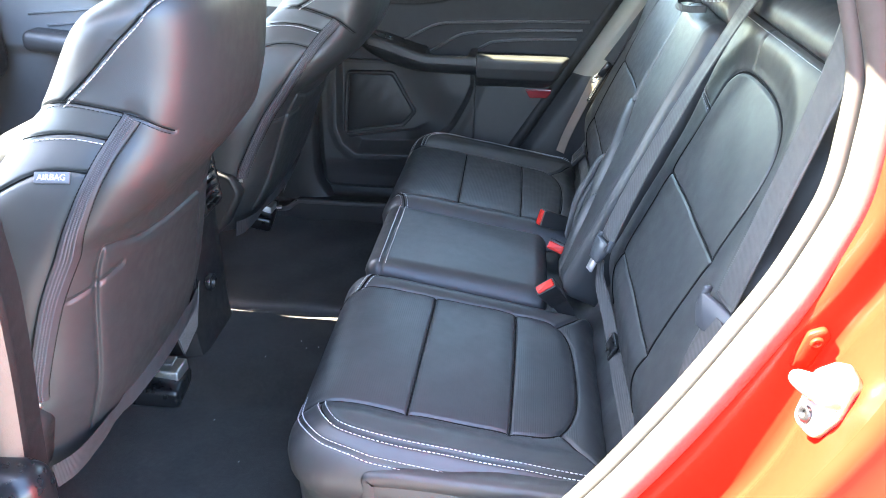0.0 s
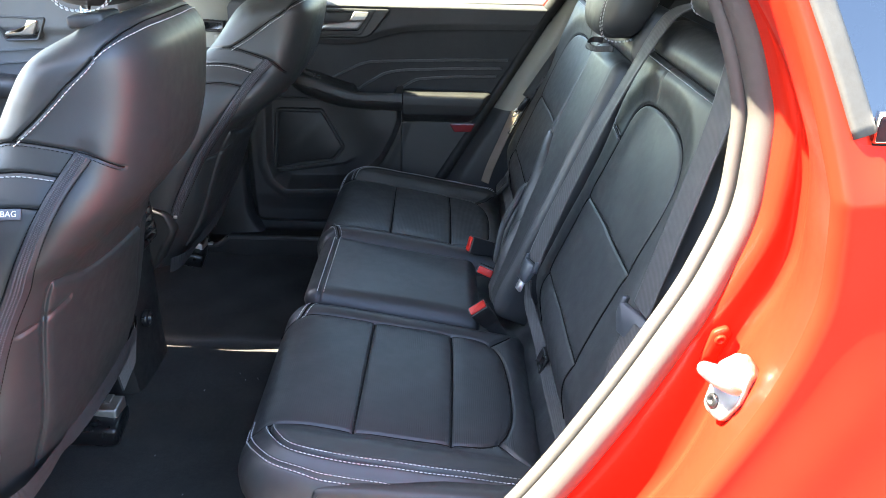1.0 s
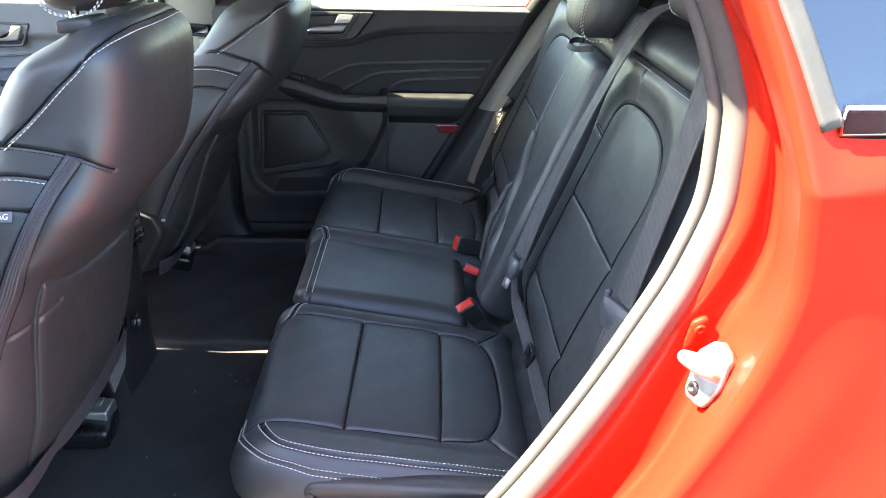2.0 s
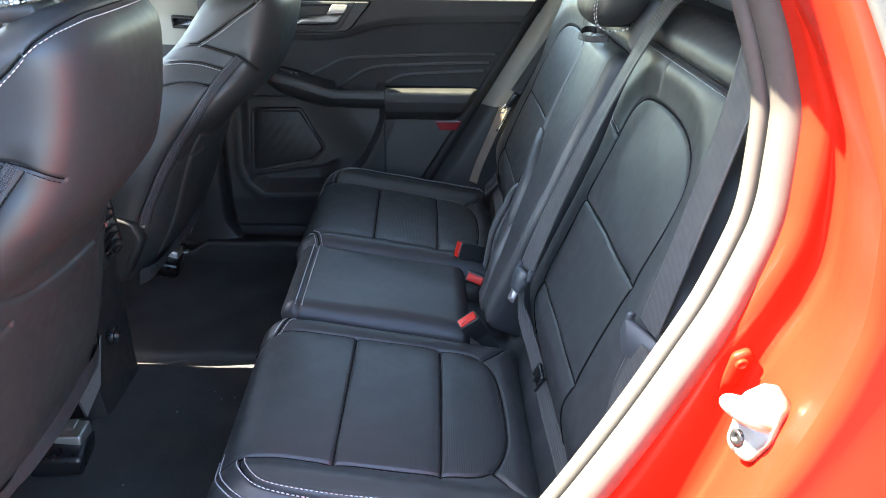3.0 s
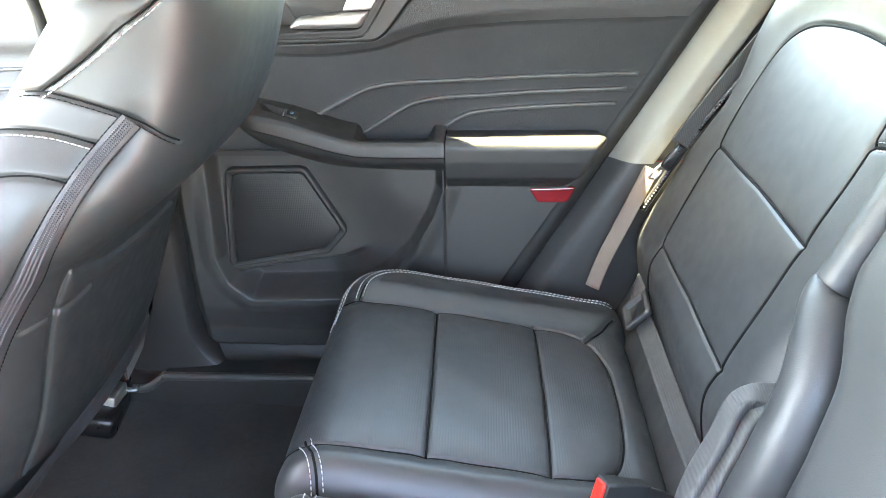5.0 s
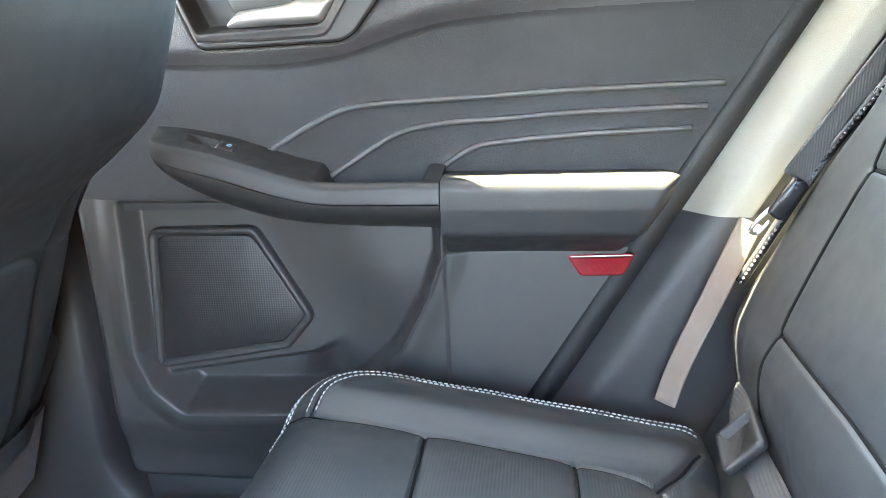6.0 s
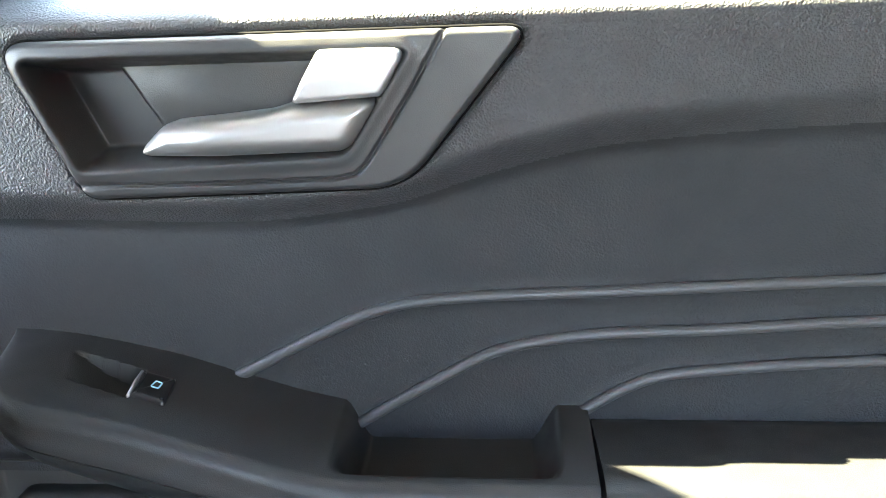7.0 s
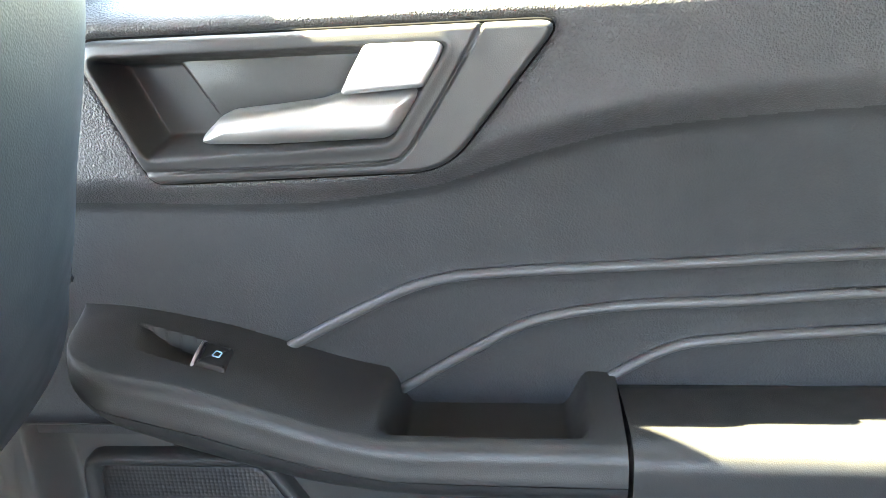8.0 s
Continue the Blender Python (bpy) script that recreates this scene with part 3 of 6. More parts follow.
def cushion_height(s):
    """Outer cushions: s = -1 the near one, 1 the far one."""
    seam_a, seam_b = [(-0.098, 0.205), (-0.103, 0.517)], [(0.046, 0.205), (0.044, 0.515)]
    rim = spline([(-0.262, 0.222), (-0.225, 0.207), (-0.1, 0.206), (0.048, 0.205), (0.112, 0.215), (0.138, 0.262), (0.146, 0.36), (0.141, 0.44), (0.112, 0.497), (0.044, 0.512), (-0.1, 0.517), (-0.205, 0.519), (-0.25, 0.535)], 0.006)
    tails = [[(0.118, 0.218), (0.15, 0.19), (0.175, 0.16)], [(0.118, 0.493), (0.15, 0.53), (0.17, 0.56)]]
    welt = spline([(-0.222, 0.528), (-0.218, 0.550), (-0.206, 0.570), (-0.186, 0.586), (-0.15, 0.593), (-0.09, 0.594), (0.0, 0.592), (0.17, 0.587)], 0.006)

    def height(u, v, d):
        q = np.abs(v)
        r = 0.052
        e = np.clip(d / r, 0, 1)
        w = -r * 1.15 * (1 - np.sqrt(np.clip(1 - (1 - e) ** 2, 0, 1)))
        w = w + 0.013 * smooth(0.515, 0.56, q) + 0.006 * groove(q - 0.178, 0.022)
        w = w + 0.009 * np.clip(1 - ((u + 0.02) / 0.2) ** 2, 0, 1) * np.clip(1 - ((q - 0.36) / 0.17) ** 2, 0, 1)
        w = w - 0.006 * smooth(-0.16, -0.25, u)
        d1 = np.minimum(near_line(u, q, seam_a), near_line(u, q, seam_b))
        w = w - 0.004 * groove(d1, 0.0026) - 0.0022 * groove(d1, 0.014)
        d2 = near_line(u, q, rim)
        w = w - 0.004 * groove(d2, 0.0026) - 0.003 * groove(d2, 0.014)
        for tail in tails:
            w = w - 0.006 * groove(near_line(u, q, tail), 0.004)
        dw = near_line(u, q, welt)
        w = w - 0.006 * groove(dw, 0.0028) + 0.0022 * groove(dw - 0.007, 0.005)
        w = w - 0.004 * groove(near_line(u, q, LOW), 0.0028)
        w = w + 0.0006 * np.sin(u * 61 + q * 23) * np.sin(q * 47 + 1.3)
        return w

    height.rim, height.welt, height.seams = rim, welt, [seam_a, seam_b, rim] + tails
    return height


def on_pad(plane, height, outline, line, s=1.0, off=0.0006):
    """3D points and normals of a line laid over a pad."""
    line = np.array(line, float)
    closed = np.vstack([outline, outline[:1]])

    def at(u, v):
        return plane(u, v, height(u, v, near_line(u, v, closed)) + off)
    u, v = line[:, 0], line[:, 1] * s
    p = at(u, v)
    e = 0.002
    n = np.cross(at(u + e, v) - p, at(u, v + e) - p)
    n *= np.sign(n @ plane.n)[:, None]
    return p, n / np.linalg.norm(n, axis=1)[:, None]


def shifted(line, k):
    """A line moved sideways by k."""
    line = np.array(line, float)
    t = np.gradient(line, axis=0)
    t /= np.linalg.norm(t, axis=1)[:, None]
    return line + k * np.stack([-t[:, 1], t[:, 0]], 1)


def seam_line(plane, h, ol, line, s, parent, by_u=False):
    """A black strand along a seam that paints the shade at the groove's bottom."""
    ln = resample(line, 0.004)
    if by_u:
        ln = ln * np.array((s, 1.0))
    p, n = on_pad(plane, h, ol, ln, 1.0 if by_u else s, off=0.0004)
    part("seam", sweep("seam", p, circle(0.0017, 6), up=tuple(plane.n)), DARK_THREAD_AND_SEAM_SHADE, parent)


for s, where in ((-1, "near"), (1, "far")):
    h = cushion_height(s)
    corners = [(-0.262, 0.143), (0.2, 0.143), (0.2, 0.633), (-0.255, 0.633)]
    ol = rounded([(u, v * s) for u, v in (corners if s > 0 else corners[::-1])], [0.05, 0.03, 0.05, 0.085] if s > 0 else [0.085, 0.05, 0.03, 0.05], 0.003)
    me = pad("seat_cushion", CUSHION, ol, h, skirt=((0.004, -0.02), (0.016, -0.045), (0.03, -0.12), (0.04, -0.2)), rings=170, power=1.15)
    c = part("seat_cushion", me, [LEATHER, PERFORATED], bench, "black leather seat cushion with a perforated ribbed insert")
    for p in me.polygons:
        x, y, z = p.center
        u, q = x + 0.05, abs(y)
        if 0.21 < q < 0.51 and -0.24 < u < 0.14:
            p.material_index = 1
    for ln in h.seams:
        seam_line(CUSHION, h, ol, ln, s, c)
    lines = [on_pad(CUSHION, h, ol, shifted(h.welt, k), s) for k in (-0.005, 0.005)]
    lines += [on_pad(CUSHION, h, ol, shifted(LOW, k), s) for k in (-0.003, 0.0025)]
    nose = spline([(-0.236, 0.215), (-0.226, 0.190), (-0.214, 0.165), (-0.208, 0.15)], 0.005)
    lines += [on_pad(CUSHION, h, ol, shifted(nose, k), s) for k in (-0.006, 0.006)]
    seam_line(CUSHION, h, ol, nose, s, c)
    seam_line(CUSHION, h, ol, h.welt, s, c)
    tagged(part("stitching", stitches("stitching", lines, radius=0.00065), THREAD, c, "pale grey double stitching"), kind="stuff")

# middle cushion, a little proud
def middle_height(u, v, d):
    r = 0.035
    e = np.clip(d / r, 0, 1)
    w = -r * (1 - np.sqrt(np.clip(1 - (1 - e) ** 2, 0, 1)))
    w = w + 0.010 * np.clip(1 - (u / 0.2) ** 2, 0, 1) * np.clip(1 - (v / 0.13) ** 2, 0, 1) + 0.004
    w = w - 0.005 * groove(u + 0.212, 0.003) + 0.0007 * np.sin(v * 50 + u * 21)
    return w


MID = rounded([(-0.243, -0.139), (0.108, -0.139), (0.108, 0.139), (-0.243, 0.139)], [0.03, 0.02, 0.02, 0.03], 0.003)
mc = part("seat_cushion", pad("seat_cushion", CUSHION, MID, middle_height, skirt=((0.008, -0.02), (0.03, -0.08), (0.06, -0.2)), rings=80, power=1.3), LEATHER, bench, "plain black leather middle seat cushion")
mid_lines = [on_pad(CUSHION, middle_height, MID, [(u0, v) for v in np.linspace(-0.125, 0.125, 60)]) for u0 in (-0.218, -0.206)]
tagged(part("stitching", stitches("stitching", mid_lines), THREAD, mc, "pale grey double stitching"), kind="stuff")

# ---- rear backrests ----
ARCH = spline([(0.218, -0.16), (0.215, 0.0), (0.213, 0.155), (0.213, 0.27), (0.222, 0.318), (0.262, 0.338), (0.355, 0.342), (0.44, 0.33), (0.487, 0.298), (0.503, 0.24), (0.503, 0.155), (0.503, 0.0), (0.503, -0.16)], 0.006)


def back_height(u, v, d):
    q = np.abs(u)
    r = 0.05
    e = np.clip(d / r, 0, 1)
    w = -r * (1 - np.sqrt(np.clip(1 - (1 - e) ** 2, 0, 1)))
    arch = ARCH
    ring = np.vstack([arch, arch[:1]])
    dist = near_line(q, v, arch)
    ins = inside(q, v, ring)
    top = smooth(0.12, 0.3, v)
    w = w + np.where(ins, 0.002 * smooth(0, 0.08, dist), (0.001 + 0.010 * smooth(0.2, 0.33, v)) * smooth(0, 0.05, dist))
    w = w - 0.003 * groove(dist, 0.0028) * (0.25 + 0.75 * top)
    for v0 in (0.155, 0.0):
        dl = near_line(q, v, [(0.213, v0), (0.355, v0 + 0.004), (0.502, v0)])
        w = w - 0.003 * groove(dl, 0.0026) - 0.0015 * groove(dl, 0.014)
    w = w - 0.006 * groove(v - 0.405, 0.003) - 0.004 * groove(v - 0.405, 0.012)
    w = w - 0.0025 * groove(q - 0.285, 0.004) * smooth(0.34, 0.37, v) * smooth(0.41, 0.4, v)
    w = w - 0.004 * groove(near_line(q, v, [(0.1, 0.292), (0.16, 0.276), (0.213, 0.262)]), 0.0035)
    w = w - 0.055 * smooth(-0.02, -0.15, v)          # the foot of the backrest curls back into the gap
    w = w + 0.0008 * np.sin(q * 37 + v * 18) * np.sin(v * 29)
    return w


for s in (1, -1):
    corners = [(0.122, -0.185), (0.640, -0.185), (0.640, 0.0), (0.622, 0.11), (0.586, 0.21), (0.585, 0.34), (0.60, 0.42), (0.56, 0.47), (0.122, 0.47)]
    ol = rounded([(u * s, v) for u, v in (corners if s > 0 else corners[::-1])], [0.04, 0.08, 0.1, 0.1, 0.1, 0.1, 0.03, 0.03, 0.04] if s > 0 else [0.04, 0.03, 0.03, 0.1, 0.1, 0.1, 0.1, 0.08, 0.04], 0.003)
    me = pad("backrest", BACK, ol, back_height, skirt=((0.0, -0.04), (0.004, -0.11)), rings=170, power=1.15)
    b = part("backrest", me, LEATHER, bench, "black leather rear backrest with an arched insert")
    for ln in (ARCH[ARCH[:, 1] > -0.1], [(0.215, 0.155), (0.355, 0.159), (0.5, 0.155)], [(0.217, 0.0), (0.355, 0.004), (0.5, 0.0)], [(0.14, 0.405), (0.56, 0.405)], [(0.1 + 0.03, 0.2835), (0.16, 0.276), (0.213, 0.262)]):
        seam_line(BACK, back_height, ol, ln, s, b, True)
    lines = [on_pad(BACK, back_height, ol, spline([(s * 0.108 + s * 0.03, 0.286), (s * 0.16, 0.276), (s * 0.208, 0.264)], 0.004) + np.array((0, k))) for k in (-0.004, 0.004)]
    lines += [on_pad(BACK, back_height, ol, [(s * q, 0.397) for q in np.linspace(0.14, 0.57, 90)])]
    tagged(part("stitching", stitches("stitching", lines, radius=0.0005), THREAD, b, "pale grey stitching"), kind="stuff")

# fold-down middle backrest
def armrest_height(u, v, d):
    r = 0.028
    e = np.clip(d / r, 0, 1)
    w = 0.032 - r * (1 - np.sqrt(np.clip(1 - (1 - e) ** 2, 0, 1)))
    return w + 0.006 * np.clip(1 - (u / 0.1) ** 2, 0, 1) - 0.0007 * groove(np.abs(u) - 0.088, 0.0025) + 0.0006 * np.sin(v * 40)


ARM_OL = rounded([(0.048, -0.17), (0.12, -0.17), (0.114, 0.37), (-0.109, 0.37), (-0.107, 0.29), (-0.097, 0.185), (-0.074, 0.152), (-0.036, 0.12), (-0.012, 0.06)], [0.02, 0.015, 0.03, 0.03, 0.1, 0.04, 0.08, 0.06, 0.08], 0.003)
fold = part("folding_armrest", pad("folding_armrest", BACK, ARM_OL, armrest_height, skirt=((0.0, -0.03), (0.0, -0.06)), rings=70, power=1.3), LEATHER, bench, "plain black leather folding middle armrest, closed")
ROLL_OL = rounded([(-0.030, -0.19), (0.050, -0.19), (0.002, 0.030), (-0.042, -0.010)], [0.02, 0.02, 0.010, 0.012], 0.003)
part("backrest", pad("backrest", BACK, ROLL_OL, lambda u, v, d: 0.030 - 0.03 * (1 - np.sqrt(np.clip(1 - (1 - np.clip(d / 0.035, 0, 1)) ** 2, 0, 1))) + 0.010 * groove(v + 0.07, 0.06), skirt=((0.0, -0.03), (0.0, -0.06)), rings=50, power=1.3), LEATHER, bench, "rounded black leather roll under the armrest")
bol = spline([BACK(u, v, w) for u, v, w in ((-0.13, 0.38, 0.0), (-0.128, 0.28, 0.006), (-0.122, 0.20, 0.010), (-0.118, 0.158, 0.012))], 0.006)
part("side_bolster", sweep("side_bolster", bol, circle(0.020, 16), up=tuple(BACK.n)), LEATHER, bench, "narrow black leather roll beside the armrest")
bol = spline([BACK(u, v, w) for u, v, w in ((-0.118, 0.163, 0.010), (-0.116, 0.15, 0.010), (-0.094, 0.125, 0.010), (-0.066, 0.085, 0.008), (-0.05, 0.03, 0.006), (-0.045, -0.02, 0.002), (-0.05, -0.12, -0.01))], 0.006)
part("side_bolster", sweep("side_bolster", bol, circle(0.030, 20), up=tuple(BACK.n), scale=track([0, 0.06, 0.3, 0.6, 1], [0.72, 0.85, 1.0, 1.1, 1.0], np.linspace(0, 1, len(bol)))), LEATHER, bench, "curved black leather roll beside the armrest")
for u0, w0 in ((-0.092, 0.02), (-0.078, 0.012)):
    loop_ = spline([BACK(u, v, w) for u, v, w in ((u0 - 0.024, 0.046, -0.012), (u0 - 0.026, 0.030, w0 + 0.004), (u0 - 0.010, -0.01, w0 + 0.012), (u0 + 0.008, -0.06, w0 + 0.018), (u0 + 0.012, -0.14, w0))], 0.006)
    part("buckle_sleeve", sweep("buckle_sleeve", loop_, rounded([(-0.015, -0.004), (0.015, -0.004), (0.015, 0.005), (-0.015, 0.005)], 0.004, 0.003), up=tuple(BACK.n)), WEBBING, bench, "folded black leather buckle sleeve")
TOP_OL = rounded([(-0.122, 0.365), (0.122, 0.365), (0.122, 0.47), (-0.122, 0.47)], 0.02, 0.003)
part("backrest", pad("backrest", BACK, TOP_OL, lambda u, v, d: 0.02 - 0.03 * (1 - np.sqrt(np.clip(1 - (1 - np.clip(d / 0.03, 0, 1)) ** 2, 0, 1))), skirt=((0.0, -0.03), (0.0, -0.08)), rings=40, power=1.3), LEATHER, bench)
# pull strap
loop = [BACK(u, v, w) for u, v, w in ((-0.070, 0.372, 0.028), (-0.078, 0.364, 0.046), (-0.05, 0.354, 0.058), (-0.005, 0.357, 0.052), (0.026, 0.372, 0.028))]
part("pull_strap", sweep("pull_strap", spline(loop, 0.004), rounded([(-0.0012, -0.0055), (0.0012, -0.0055), (0.0012, 0.0055), (-0.0012, 0.0055)], 0.001, 0.0012), up=tuple(BACK.b)), DARK_BAND, fold, "black woven pull strap loop")


def headrest(parent, at, size, lean, stitched=True, posts=True):
    """A rounded headrest with two posts."""
    c, (sx, sy, sz) = np.array(at, float), size
    th, ph = np.linspace(0, 2 * np.pi, 64, endpoint=False), np.linspace(-np.pi / 2, np.pi / 2, 40)
    ex = 0.55
    sg = lambda a, e: np.sign(a) * np.abs(a) ** e
    TH, PH = np.meshgrid(th, ph)
    X = sx / 2 * sg(np.cos(PH), ex) * sg(np.cos(TH), 0.75)
    Y = sy / 2 * sg(np.cos(PH), ex) * sg(np.sin(TH), 0.6)
    Z = sz / 2 * sg(np.sin(PH), 0.7)
    k = 1 - 0.035 * groove(np.abs(Y) - sy * 0.33, 0.004)
    X, Z = X * k, Z * k
    X = X + lean * (Z + sz / 2)
    P = np.stack([c[0] + X, c[1] + Y, c[2] + Z], -1)
    hr = part("headrest", outward(mesh_of("headrest", P, sheet_faces(40, 64, close_cols=True) + [tuple(range(64)), tuple(range(39 * 64, 40 * 64))])), LEATHER, parent, "black leather headrest with pale stitching")
    lines = []
    for sgn in (-1, 1):
        for off in (-0.004, 0.004):
            a = np.linspace(0, 2 * np.pi, 120)
            y = sgn * sy * 0.33 + off
            cy = np.abs(y / (sy / 2))
            prof = (1 - cy ** 3) ** 0.4
            x, z = sx / 2 * prof * sg(np.cos(a), 0.7) * 1.0, sz / 2 * 0.99 * sg(np.sin(a), 0.7)
            x = x * 0.985 + lean * (z + sz / 2)
            pts = np.stack([c[0] + x, np.full_like(a, c[1] + y), c[2] + z], -1)
            nr = np.stack([np.cos(a), 0 * a, np.sin(a)], -1)
            lines.append((pts, nr))
    if stitched:
        tagged(part("stitching", stitches("stitching", lines, lift=0.0015), THREAD, hr, "pale grey double stitching"), kind="stuff")
    for sgn in (-1, 1) if posts else ():
        y = c[1] + sgn * sy * 0.26
        part("post", sweep("post", [(c[0] - lean * 0.06, y, c[2] - sz / 2 - 0.07), (c[0], y, c[2] - sz / 2 + 0.03)], circle(0.006), up=(0, 1, 0)), CHROME, hr, "chrome headrest post")
    return hr


headrest(bench, (0.315, BENCH_Y + 0.0, 1.275), (0.10, 0.24, 0.16), 0.25, posts=False)
headrest(bench, (0.40, BENCH_Y - 0.36, 1.35), (0.10, 0.27, 0.17), 0.25, posts=False)
headrest(bench, (0.40, BENCH_Y + 0.36, 1.35), (0.10, 0.27, 0.17), 0.25, posts=False)
shield = rounded([(-0.150, 0.44), (0.26, 0.44), (0.26, 0.672), (0.11, 0.682), (-0.09, 0.692), (-0.148, 0.690)], [0.03, 0.02, 0.02, 0.03, 0.03, 0.018])
part("side_shield", relief("side_shield", Plane((0, -0.621, 0), (1, 0, 0), (0, 0, 1)), shield, [(0, -0.03), (0, -0.006), (0.002, -0.002), (0.006, 0.0), (0.02, 0.0), (0.024, -0.004), (0.03, -0.005)]), GREY_PLASTIC, bench, "dark grey plastic side shield under the seat cushion")

# ---- far rear door: inner trim ----
DOOR = Plane((0, 0.69, 0), (1, 0, 0), (0, 0, 1))   # u back along the car, v up, n into the cabin
REAR = lambda z: 0.249 + 0.607 * (z - 1.082)
RIBS = [[(-0.292, 0.952), (-0.239, 0.980), (-0.201, 0.996), (-0.155, 1.002), (-0.06, 1.006), (0.05, 1.011), (0.23, 1.015)],
        [(-0.222, 0.923), (-0.172, 0.954), (-0.139, 0.971), (-0.09, 0.980), (-0.027, 0.983), (0.053, 0.988), (0.22, 0.993)],
        [(-0.102, 0.928), (-0.063, 0.952), (-0.025, 0.959), (0.057, 0.965), (0.2, 0.971)]]
RIBS = [spline(r, 0.006) for r in RIBS]
BEZEL = rounded([(-0.379, 1.1415), (-0.347, 1.064), (-0.185, 1.068), (-0.125, 1.142)], [0.012, 0.012, 0.04, 0.006], 0.0016)


def crease(x):
    return track([-0.6, -0.40, -0.28, -0.2, -0.138, -0.08, 0.03, 0.3], [1.055, 1.053, 1.050, 1.058, 1.076, 1.088, 1.095, 1.10], x)


def door_skin(u, v, ribs=RIBS, hole=BEZEL):
    w = (0.018 - 0.010 * smooth(-0.15, 0.12, u)) * smooth(-0.012, 0.016, v - crease(u))
    w = w - 0.06 * smooth(1.145, 1.172, v) ** 1.3
    for r in ribs:
        d = near_line(u, v, r)
        w = w + 0.0012 * groove(d, 0.005) 
    if hole is not None:
        d = near_line(u, v, np.vstack([hole, hole[:1]]))
        ins = inside(u, v, hole)
        w = np.where(ins, np.where(d > 0.002, w - 0.03, w - 0.004), w - 0.003 * groove(d, 0.0025))
    return w


def door_sheet(name, x0, x1, z0, z1, nx, nz, skin, back=0.03):
    z = np.linspace(z0, z1, nz)
    k = np.linspace(0, 1, nx)
    Z = np.repeat(z[:, None], nx, 1)
    X = x0(Z) + (x1(Z) - x0(Z)) * k[None]
    P = DOOR(X, Z, skin(X, Z))
    return outward(mesh_of(name, P, sheet_faces(nz, nx)))


rear_door = thing("rear_car_door", (-0.15, 0.72, 0.5), "shut rear car door with black grained inner trim", "car door")
one = lambda c: (lambda z: c + 0 * z)
upper = part("upper_trim", door_sheet("upper_trim", one(-0.56), REAR, 0.885, 1.172, 560, 300, door_skin), [SOFT_PLASTIC, DOOR_PANEL], rear_door, "soft black upper door trim with three raised ribs")
for p in upper.data.polygons:
    x, y, z = p.center
    if z + 0.5 < float(crease(x - 0.15)) - 0.004:
        p.material_index = 1

# Ribs in the paler colour that carries their painted highlight.
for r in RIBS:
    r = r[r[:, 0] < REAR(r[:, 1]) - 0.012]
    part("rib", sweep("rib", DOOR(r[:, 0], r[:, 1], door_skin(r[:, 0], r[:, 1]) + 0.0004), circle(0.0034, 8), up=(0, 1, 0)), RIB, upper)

# lower trim: recess with speaker and pocket
RECESS = rounded([(-0.482, 0.90), (-0.490, 0.70), (-0.474, 0.652), (-0.438, 0.620), (-0.27, 0.625), (-0.192, 0.674), (-0.150, 0.716), (-0.112, 0.79), (-0.095, 0.838), (-0.095, 0.90)], [0.01, 0.03, 0.02, 0.02, 0.04, 0.05, 0.05, 0.04, 0.008, 0.01], 0.004)
OUTER = rounded([(-0.556, 0.95), (-0.556, 0.494), (0.3, 0.490), (0.3, 0.95)], [0.01, 0.05, 0.01, 0.01], 0.006)


def lower_skin(u, v):
    d = near_line(u, v, np.vstack([RECESS, RECESS[:1]]))
    ins = inside(u, v, RECESS)
    w = np.where(ins, 0.010 - 0.030 * smooth(0.0, 0.017, d), 0.010 - 0.006 * smooth(0.006, 0.03, d))
    w = np.where(ins, w + 0.024 * smooth(-0.29, -0.15, u + 0.5 * (v - 0.80)) * smooth(0.68, 0.82, v), w)       # bulge towards the armrest
    line = np.interp(u, [-0.47, -0.27, -0.20, -0.15], [0.664, 0.697, 0.735, 0.80])
    w = np.where(ins, w - 0.026 * smooth(0.004, -0.012, v - line) * smooth(0.012, 0.03, d) * smooth(-0.22, -0.30, u), w)   # pocket slot under the speaker
    o = near_line(u, v, np.vstack([OUTER, OUTER[:1]]))
    io = inside(u, v, OUTER)
    w = np.where(io, w - 0.03 * smooth(0.03, 0.0, o), -0.03)
    w = w - 0.012 * smooth(0.61, 0.55, v)
    shelf = smooth(0.840, 0.836, v - 0.035 * (u + 0.095)) * smooth(-0.100, -0.094, u)        # ledge under the armrest pad
    return np.where(ins, w, w + 0.006 * shelf)


part("lower_trim", door_sheet("lower_trim", one(-0.562), REAR, 0.488, 0.90, 420, 280, lower_skin), GREY_PLASTIC, rear_door, "dark grey lower door trim with a pocket")
SPK = Plane((0, 0.712, 0), (1, 0, 0), (0, 0, 1))
spk = rounded([(-0.458, 0.860), (-0.474, 0.674), (-0.296, 0.706), (-0.260, 0.748), (-0.323, 0.862)], [0.018, 0.014, 0.014, 0.018, 0.018], 0.004)
part("speaker_frame", relief("speaker_frame", SPK, spk, [(0, -0.01), (0, 0.010), (0.002, 0.014), (0.005, 0.015), (0.010, 0.011), (0.012, 0.008), (0.013, 0.006)]), PLASTIC, rear_door, "black speaker surround with rounded corners")

